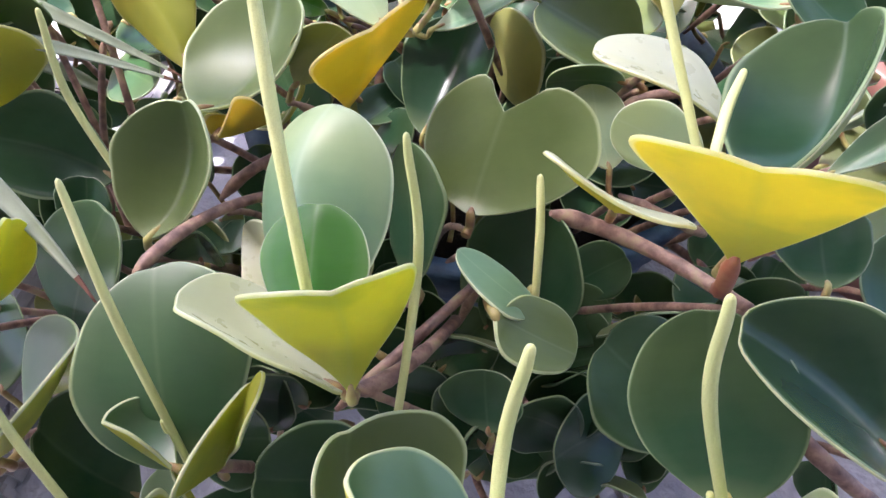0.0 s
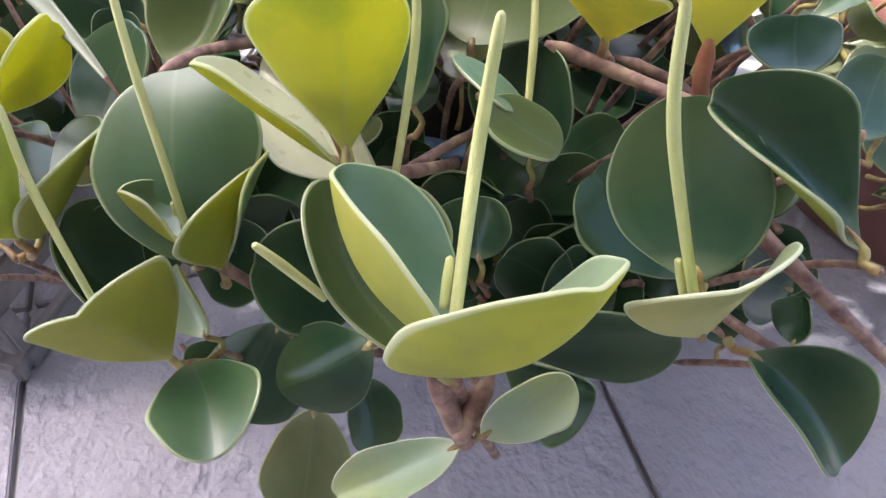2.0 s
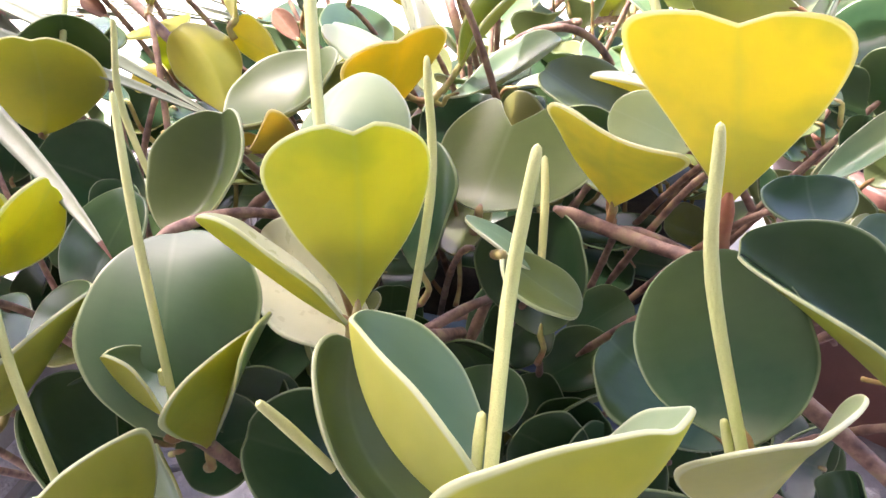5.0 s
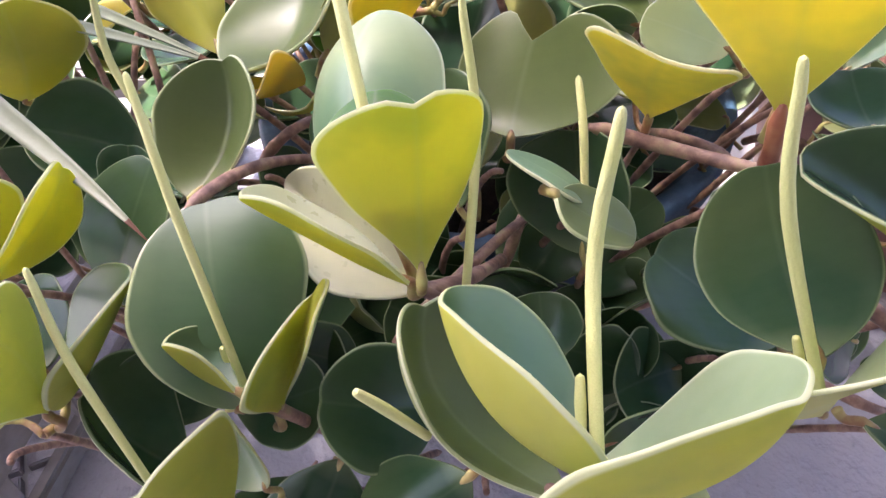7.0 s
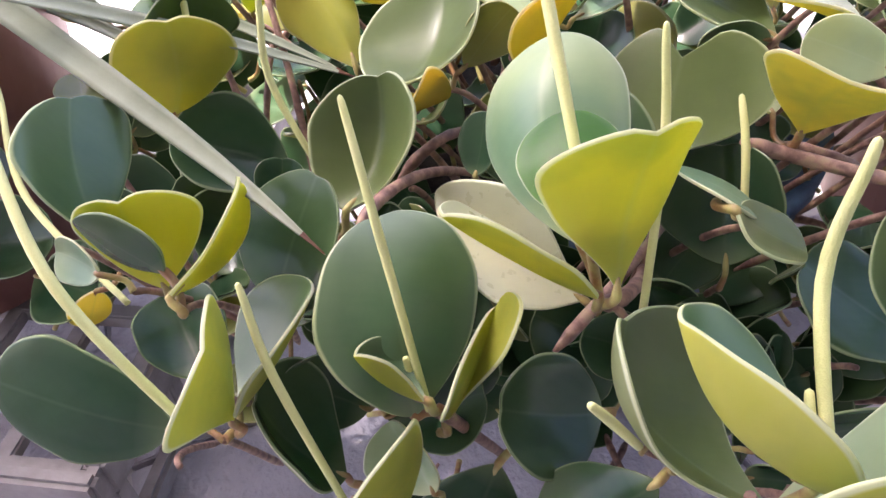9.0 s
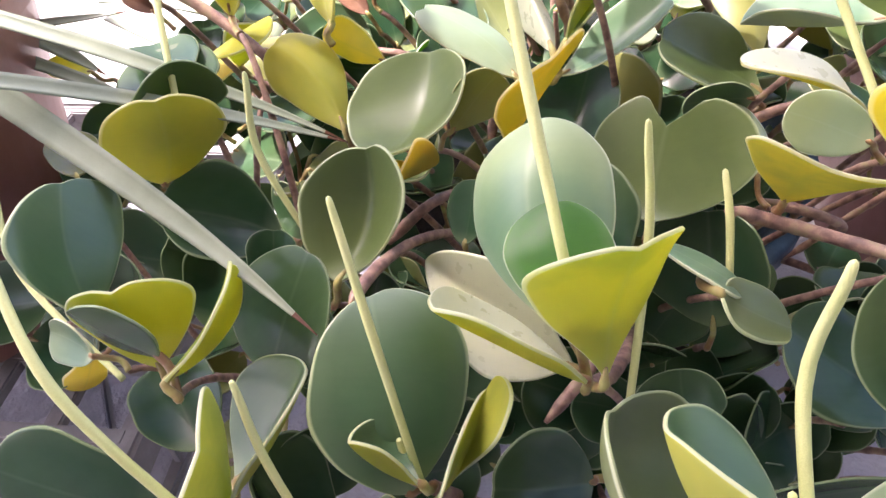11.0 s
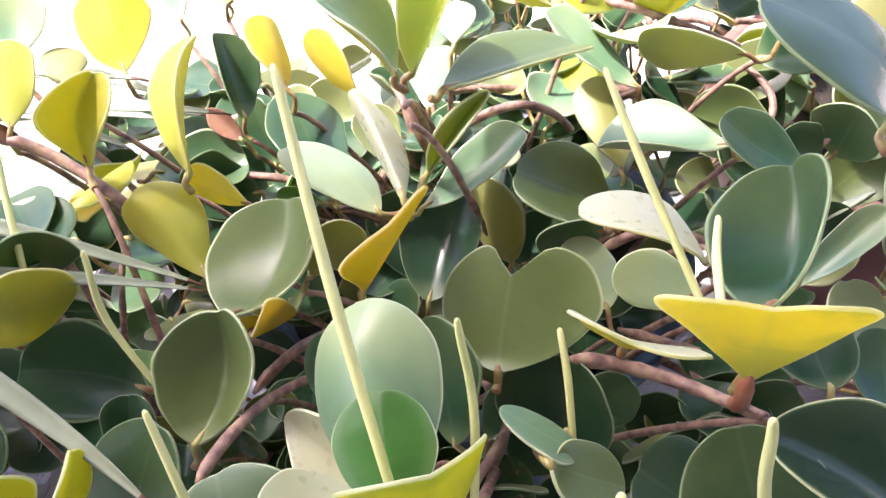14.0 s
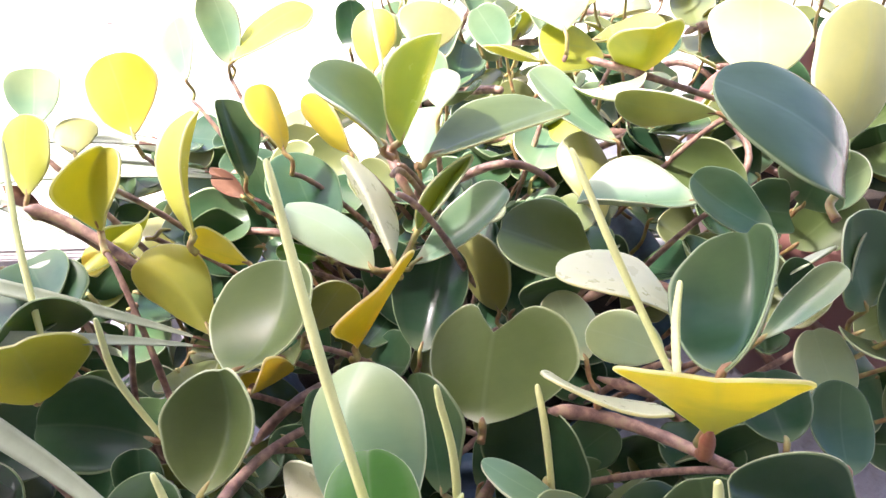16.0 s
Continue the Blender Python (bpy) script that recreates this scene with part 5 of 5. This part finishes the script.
stem(back, [(0.0365, -0.0041, 0.1662), (0.0733, -0.0088, 0.2382), (0.0922, -0.0117, 0.2662)], 0.0018)
stem(back, [(-0.0323, -0.0026, 0.1188), (0.0119, 0.0173, 0.1908), (0.0399, 0.0292, 0.2188)], 0.0018)
stem(back, [(-0.0294, -0.0057, 0.1665), (-0.0395, -0.0075, 0.2385), (-0.0428, -0.0071, 0.2665)], 0.0018)
stem(back, [(-0.0240, 0.0102, 0.2144), (-0.0274, -0.0117, 0.2864), (-0.0283, -0.0259, 0.3144)], 0.0018)
stem(back, [(-0.0372, 0.0504, 0.1787), (-0.0501, 0.0820, 0.2507), (-0.0566, 0.0967, 0.2787)], 0.0018)
stem(back, [(-0.0303, 0.0697, 0.1716), (-0.0524, 0.1194, 0.2436), (-0.0690, 0.1519, 0.2716)], 0.0018)
stem(back, [(-0.0273, 0.0445, 0.1826), (-0.0257, 0.0827, 0.2546), (-0.0236, 0.1029, 0.2826)], 0.0018)
stem(back, [(0.0316, 0.0349, 0.2104), (0.0588, 0.0482, 0.2824), (0.0705, 0.0525, 0.3104)], 0.0018)
stem(back, [(-0.0924, -0.0601, 0.1403), (-0.1352, -0.0789, 0.2123), (-0.1627, -0.0882, 0.2403)], 0.0018)
stem(front, [(-0.0560, 0.1548, 0.1691), (-0.0879, 0.1301, 0.2411), (-0.1073, 0.1184, 0.2691)], 0.0018)
stem(back, [(-0.0687, -0.0081, 0.1675), (-0.1088, -0.0402, 0.2395), (-0.1333, -0.0635, 0.2675)], 0.0018)
stem(left, [(0.0354, 0.0920, 0.1735), (0.0187, 0.0937, 0.2455), (0.0108, 0.0942, 0.2735)], 0.0018)
stem(front, [(-0.0277, 0.2100, 0.1710), (-0.0506, 0.1791, 0.2430), (-0.0614, 0.1614, 0.2710)], 0.0018)
stem(front, [(-0.0099, 0.1880, 0.1529), (-0.0461, 0.1633, 0.2249), (-0.0701, 0.1519, 0.2529)], 0.0018)
stem(front, [(0.1208, 0.1383, 0.1609), (0.1506, 0.1150, 0.2329), (0.1685, 0.1051, 0.2609)], 0.0018)
stem(front, [(0.0914, 0.1426, 0.1599), (0.1195, 0.1088, 0.2319), (0.1379, 0.0902, 0.2599)], 0.0018)
stem(front, [(0.1164, 0.0718, 0.1614), (0.1308, 0.0322, 0.2334), (0.1381, 0.0092, 0.2614)], 0.0018)
stem(front, [(0.0810, 0.1320, 0.1847), (0.0928, 0.0942, 0.2567), (0.0984, 0.0733, 0.2847)], 0.0018)
stem(front, [(0.0715, 0.1210, 0.0900), (0.0960, 0.0803, 0.1541), (0.1136, 0.0563, 0.1821)], 0.0018)
stem(left, [(0.0263, 0.0476, 0.1318), (0.0046, 0.0130, 0.2038), (-0.0088, -0.0057, 0.2318)], 0.0018)
stem(left, [(0.0129, 0.0662, 0.0929), (-0.0212, 0.0529, 0.1649), (-0.0393, 0.0480, 0.1929)], 0.0018)
stem(back, [(-0.2605, 0.0179, 0.1332), (-0.2960, 0.0224, 0.2052), (-0.3136, 0.0252, 0.2332)], 0.0018)
stem(left, [(0.0384, 0.0877, 0.1749), (0.0197, 0.1212, 0.2469), (0.0100, 0.1398, 0.2749)], 0.0018)
stem(left, [(-0.0130, 0.0861, 0.1103), (-0.0477, 0.1143, 0.1823), (-0.0659, 0.1354, 0.2103)], 0.0018)
stem(front, [(-0.0616, 0.1435, 0.1319), (-0.0694, 0.1088, 0.2039), (-0.0681, 0.0898, 0.2319)], 0.0018)
stem(front, [(-0.0844, 0.1507, 0.0973), (-0.1039, 0.1182, 0.1693), (-0.1115, 0.0993, 0.1973)], 0.0018)
stem(front, [(-0.0212, 0.1121, 0.1293), (-0.0186, 0.0755, 0.2013), (-0.0122, 0.0566, 0.2293)], 0.0018)
stem(front, [(0.0301, 0.0622, 0.0900), (0.0238, 0.0301, 0.1538), (0.0184, 0.0160, 0.1818)], 0.0018)
stem(front, [(0.0331, 0.0880, 0.0900), (0.0346, 0.0524, 0.1568), (0.0356, 0.0348, 0.1848)], 0.0018)
stem(front, [(-0.0655, 0.0282, 0.0900), (-0.0827, -0.0013, 0.1358), (-0.0925, -0.0145, 0.1638)], 0.0018)
stem(front, [(-0.0031, 0.0715, 0.0900), (-0.0085, 0.0191, 0.1279), (-0.0113, -0.0154, 0.1559)], 0.0018)
stem(front, [(-0.0286, 0.0393, 0.0900), (-0.0393, -0.0014, 0.1366), (-0.0455, -0.0248, 0.1646)], 0.0018)
stem(front, [(0.0099, 0.0488, 0.0900), (-0.0126, 0.0140, 0.1239), (-0.0310, -0.0032, 0.1519)], 0.0018)
stem(front, [(-0.0363, 0.0647, 0.0900), (-0.0496, 0.0240, 0.1508), (-0.0573, 0.0004, 0.1788)], 0.0018)
stem(front, [(0.0425, -0.0023, 0.0900), (0.0306, -0.0405, 0.1609), (0.0193, -0.0608, 0.1889)], 0.0018)
stem(front, [(0.0144, 0.0447, 0.0900), (0.0192, 0.0101, 0.1332), (0.0244, -0.0065, 0.1612)], 0.0018)
stem(front, [(0.1126, 0.0601, 0.0900), (0.1192, 0.0186, 0.1549), (0.1200, -0.0058, 0.1829)], 0.0018)
stem(front, [(0.1291, 0.0389, 0.0900), (0.1395, 0.0026, 0.1485), (0.1432, -0.0170, 0.1765)], 0.0018)
stem(front, [(0.0261, -0.0077, 0.1376), (0.0209, -0.0460, 0.2096), (0.0165, -0.0664, 0.2376)], 0.0018)
stem(front, [(0.1315, 0.1735, 0.1463), (0.1509, 0.1440, 0.2183), (0.1577, 0.1275, 0.2463)], 0.0018)
stem(front, [(0.1583, 0.1337, 0.1172), (0.1784, 0.0919, 0.1892), (0.1872, 0.0641, 0.2172)], 0.0018)
stem(front, [(-0.0220, 0.1498, 0.1843), (-0.0380, 0.1153, 0.2563), (-0.0463, 0.0971, 0.2843)], 0.0018)
stem(front, [(-0.0056, 0.1562, 0.1340), (0.0006, 0.1153, 0.2060), (0.0091, 0.0922, 0.2340)], 0.0018)
stem(front, [(0.0253, 0.1096, 0.1567), (0.0314, 0.0617, 0.2287), (0.0369, 0.0318, 0.2567)], 0.0018)
stem(back, [(-0.1595, 0.0237, 0.1553), (-0.1951, 0.0133, 0.2273), (-0.2127, 0.0026, 0.2553)], 0.0018)
stem(back, [(-0.0206, -0.0113, 0.1405), (-0.0672, -0.0269, 0.2125), (-0.0974, -0.0351, 0.2405)], 0.0018)
stem(back, [(-0.0733, -0.0179, 0.1254), (-0.1121, 0.0020, 0.1974), (-0.1330, 0.0189, 0.2254)], 0.0018)
stem(back, [(-0.0177, -0.0138, 0.1493), (-0.0230, -0.0317, 0.2213), (-0.0263, -0.0382, 0.2493)], 0.0018)
stem(back, [(-0.0156, -0.0078, 0.1298), (-0.0152, -0.0425, 0.2018), (-0.0160, -0.0595, 0.2298)], 0.0018)
stem(front, [(0.1181, 0.0420, 0.1492), (0.1374, 0.0009, 0.2212), (0.1497, -0.0236, 0.2492)], 0.0018)
stem(left, [(0.0264, 0.0744, 0.1689), (0.0365, 0.1078, 0.2409), (0.0450, 0.1295, 0.2689)], 0.0018)
stem(back, [(-0.1010, -0.0465, 0.1584), (-0.1405, -0.0667, 0.2304), (-0.1643, -0.0783, 0.2584)], 0.0018)
stem(left, [(0.0347, 0.0936, 0.1621), (0.0119, 0.1065, 0.2341), (0.0008, 0.1126, 0.2621)], 0.0018)
stem(left, [(0.0361, 0.0745, 0.1244), (0.0354, 0.0819, 0.1964), (0.0359, 0.0895, 0.2244)], 0.0018)
stem(back, [(-0.1323, 0.0134, 0.1374), (-0.1673, 0.0296, 0.2094), (-0.1847, 0.0413, 0.2374)], 0.0018)
stem(back, [(-0.0820, 0.0206, 0.1182), (-0.1233, 0.0329, 0.1902), (-0.1474, 0.0398, 0.2182)], 0.0018)
stem(back, [(-0.1547, -0.0020, 0.1356), (-0.1992, 0.0033, 0.2076), (-0.2258, 0.0079, 0.2356)], 0.0018)
stem(back, [(-0.0909, -0.0476, 0.1205), (-0.1246, -0.0360, 0.1925), (-0.1407, -0.0214, 0.2205)], 0.0018)
stem(back, [(-0.0917, 0.0261, 0.1509), (-0.1267, 0.0221, 0.2229), (-0.1438, 0.0159, 0.2509)], 0.0018)
stem(front, [(-0.0428, 0.0200, 0.2122), (-0.0065, 0.0522, 0.2214), (0.0207, 0.0876, 0.2107)], 0.0026)
stem(front, [(0.0405, 0.0757, 0.2657), (0.0748, 0.0670, 0.2570), (0.1038, 0.0304, 0.2679)], 0.0032)
stem(front, [(-0.0993, 0.1135, 0.2309), (-0.0774, 0.1199, 0.2477), (-0.0585, 0.1432, 0.2320)], 0.0026)
stem(back, [(-0.2500, -0.0371, 0.3179), (-0.2301, -0.0389, 0.3038), (-0.2005, -0.0585, 0.2836)], 0.0032)
stem(back, [(0.0859, 0.0557, 0.3032), (0.1140, 0.0356, 0.2987), (0.1680, 0.0284, 0.2746)], 0.0026)
stem(front, [(-0.1149, 0.0536, 0.2580), (-0.0918, 0.0935, 0.2474), (-0.0614, 0.1279, 0.2189)], 0.0026)
stem(front, [(0.1189, 0.0153, 0.2321), (0.1351, -0.0103, 0.2288), (0.1783, -0.0245, 0.1957)], 0.0034)
stem(front, [(0.0023, -0.0554, 0.2312), (0.0100, -0.0613, 0.2050), (0.0161, -0.0647, 0.1909)], 0.0042)
stem(front, [(0.0236, -0.0465, 0.2158), (0.0174, -0.0582, 0.2039), (0.0129, -0.0666, 0.1983)], 0.0042)
stem(back, [(-0.1988, 0.0184, 0.2394), (-0.1405, 0.0000, 0.2474), (-0.0955, -0.0056, 0.2264)], 0.0026)
stem(back, [(-0.0438, -0.0456, 0.2754), (-0.0544, -0.0405, 0.3039), (-0.0586, -0.0132, 0.3084)], 0.0026)
stem(back, [(0.1316, -0.0141, 0.2022), (0.1806, -0.0064, 0.2378), (0.1772, 0.0302, 0.2574)], 0.0026)
stem(front, [(0.0803, 0.1542, 0.2449), (0.1163, 0.1476, 0.2596), (0.1494, 0.1392, 0.2321)], 0.0026)
stem(back, [(-0.0232, -0.0226, 0.2772), (0.0103, -0.0314, 0.2925), (0.0375, -0.0336, 0.2730)], 0.0026)
stem(front, [(0.0067, 0.0777, 0.1793), (0.0178, 0.0868, 0.2101), (0.0228, 0.0977, 0.2017)], 0.0026)
stem(front, [(0.0769, 0.1090, 0.2375), (0.0996, 0.0936, 0.2372), (0.1161, 0.0993, 0.2221)], 0.0026)
stem(front, [(0.1141, 0.0006, 0.1936), (0.1277, -0.0168, 0.1973), (0.1471, -0.0122, 0.1813)], 0.0022)

stem(front, [(0.0100, -0.0550, 0.2240), (0.0140, -0.0540, 0.2020), (0.0300, -0.0350, 0.1200)], 0.0030)
stem(front, [(0.0920, -0.0280, 0.2260), (0.0950, -0.0240, 0.2170), (0.1000, -0.0140, 0.2120)], 0.0030)
stem(front, [(-0.0900, 0.0000, 0.2080), (-0.0830, 0.0060, 0.1900), (-0.0600, 0.0300, 0.1200)], 0.0028)
stem(front, [(-0.0310, 0.0100, 0.2500), (-0.0150, 0.0250, 0.2380), (0.0050, 0.0620, 0.2100)], 0.0032)

# ---- undergrowth: dark filler leaves and bare stems for the shaded depth under the canopy ----
rng = random.Random(7)


def canopy(x, y):
    """Height under which the undergrowth stays."""
    return 0.165 + 0.10 * max(0.0, min(1.0, (y - 0.12) / 0.22)) - 0.05 * max(0.0, (abs(x - 0.03) - 0.22) / 0.2)


for i in range(230):
    x, y = rng.uniform(-0.22, 0.30), rng.uniform(0.16, 0.52)
    if (x + 0.03) ** 2 / 0.26 ** 2 + (y - 0.34) ** 2 / 0.20 ** 2 > 1.0:
        continue
    z = canopy(x, y) - rng.uniform(0.015, 0.07)
    a = rng.uniform(0, 2 * math.pi)
    size = rng.uniform(0.034, 0.052)
    rise = rng.uniform(-0.1, 0.9)
    way = Vector((math.cos(a), math.sin(a), rise)).normalized()
    base = Vector((x, y, z - 0.01)) - Vector(back.location)
    leaf(back, base, base + way * size, (rng.uniform(-0.5, 0.5), rng.uniform(-0.6, 0.3), 1.0), size * rng.uniform(0.75, 0.95), rng.uniform(0.05, 0.4), 0.02,
         rng.choice("dddddoo"), petiole=base - way * 0.015 - Vector((0, 0, 0.02)))
for i in range(80):
    x, y, z = rng.uniform(-0.13, 0.17), rng.uniform(0.115, 0.21), rng.uniform(0.11, 0.185)
    a = rng.uniform(0, 2 * math.pi)
    size = rng.uniform(0.032, 0.050)
    way = Vector((math.cos(a), 0.4 * math.sin(a), rng.uniform(0.2, 1.0))).normalized()
    base = Vector((x, y, z)) - Vector(front.location)
    leaf(front, base, base + way * size, (rng.uniform(-0.5, 0.5), -0.7, 0.7), size * rng.uniform(0.75, 0.95), rng.uniform(0.05, 0.35), 0.02, "d",
         petiole=base - way * 0.012 + Vector((0, 0.012, -0.012)))
# dark filler leaves added to close bright gaps low behind the left plant
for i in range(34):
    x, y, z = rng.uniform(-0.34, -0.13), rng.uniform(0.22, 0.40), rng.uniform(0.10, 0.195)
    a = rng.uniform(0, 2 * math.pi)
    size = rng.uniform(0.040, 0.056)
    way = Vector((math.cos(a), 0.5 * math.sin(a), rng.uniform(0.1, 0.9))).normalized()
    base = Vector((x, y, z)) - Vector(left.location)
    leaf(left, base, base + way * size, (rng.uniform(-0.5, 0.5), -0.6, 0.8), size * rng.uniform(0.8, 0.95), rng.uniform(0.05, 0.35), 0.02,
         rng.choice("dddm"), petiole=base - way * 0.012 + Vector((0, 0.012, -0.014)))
# leaves that hang over on the far right
for i in range(46):
    x, y, z = rng.uniform(0.20, 0.42), rng.uniform(0.13, 0.40), rng.uniform(0.16, 0.27)
    a = rng.uniform(0, 2 * math.pi)
    size = rng.uniform(0.042, 0.060)
    way = Vector((math.cos(a), 0.5 * math.sin(a), rng.uniform(0.1, 1.1))).normalized()
    base = Vector((x, y, z)) - Vector(back.location)
    leaf(back, base, base + way * size, (rng.uniform(-0.6, 0.3), -0.5, 0.8), size * rng.uniform(0.75, 0.95), rng.uniform(0.05, 0.35), 0.02,
         rng.choice("dmkopp"), petiole=base - way * 0.012 + Vector((0, 0.01, -0.015)))
# the far part of the plant, over the pots behind
for i in range(110):
    x, y = rng.uniform(0.02, 0.62), rng.uniform(0.40, 0.80)
    if y < 0.40 + 0.5 * max(0.0, 0.12 - x):
        continue
    z = 0.20 + 0.10 * rng.random() + 0.08 * (x > 0.25)
    a = rng.uniform(0, 2 * math.pi)
    size = rng.uniform(0.040, 0.060)
    way = Vector((math.cos(a), math.sin(a), rng.uniform(0.0, 1.5))).normalized()
    base = Vector((x, y, z)) - Vector(back.location)
    leaf(back, base, base + way * size, (rng.uniform(-0.5, 0.5), rng.uniform(-0.3, 0.6), 1.0), size * rng.uniform(0.7, 0.95), rng.uniform(0.05, 0.4), 0.02,
         rng.choice("ppgglltod"), petiole=base - way * 0.012 - Vector((0, 0, 0.025)))
# dark filler leaves and stems for the shaded depth of the bed behind
for i in range(210):
    x, y = rng.uniform(-0.16, 0.52), rng.uniform(0.36, 0.86)
    if x < -0.02 - 0.25 * (0.60 - y) or (y > 0.62 and x < 0.03):
        continue
    z = rng.uniform(0.13, 0.225)
    a = rng.uniform(0, 2 * math.pi)
    size = rng.uniform(0.038, 0.056)
    way = Vector((math.cos(a), math.sin(a), rng.uniform(-0.1, 0.9))).normalized()
    base = Vector((x, y, z)) - Vector(back.location)
    leaf(back, base, base + way * size, (rng.uniform(-0.6, 0.6), rng.uniform(-0.6, 0.6), 1.0), size * rng.uniform(0.7, 0.95), rng.uniform(0.1, 0.45), 0.02,
         rng.choice("dddmmoop"), petiole=base - way * 0.014 - Vector((0, 0, 0.02)))
for i in range(30):
    x, y, z = rng.uniform(0.0, 0.45), rng.uniform(0.40, 0.78), rng.uniform(0.17, 0.25)
    a = rng.uniform(0, 2 * math.pi)
    p = Vector((x, y, z)) - Vector(back.location)
    d = Vector((math.cos(a), math.sin(a), 0.1)) * rng.uniform(0.04, 0.08)
    stem(back, [p - d - Vector((0, 0, 0.03)), p, p + d + Vector((0, 0, rng.uniform(-0.03, 0.02)))], rng.uniform(0.0030, 0.0045))
for i in range(14):
    x, y = rng.uniform(-0.20, 0.28), rng.uniform(0.17, 0.50)
    z = canopy(x, y) - rng.uniform(0.03, 0.08)
    a = rng.uniform(0, 2 * math.pi)
    p = Vector((x, y, z)) - Vector(back.location)
    d = Vector((math.cos(a), math.sin(a), 0.1)) * rng.uniform(0.03, 0.06)
    stem(back, [p - d - Vector((0, 0, 0.02)), p, p + d + Vector((0, 0, rng.uniform(-0.03, 0.01)))], rng.uniform(0.0022, 0.0035))

# ---- floor tiles ----
TILE_MESH = tile_mesh()
step, along = Vector((math.cos(TURNED), math.sin(TURNED), 0)), Vector((-math.sin(TURNED), math.cos(TURNED), 0))
for i in range(-10, 11):
    for j in range(-10, 11):
        p = step * (-0.302 + (i + 0.5) * TILE_SIZE) * 1.0 + along * (-0.217 + (j + 0.5) * TILE_SIZE)
        if abs(p.x) < 3.0 and -2.1 < p.y < 0.5:
            ob = new("floor_tile", TILE_MESH)
            ob.parent = pavement
            ob.location = p
            ob.rotation_euler = (0, 0, TURNED)
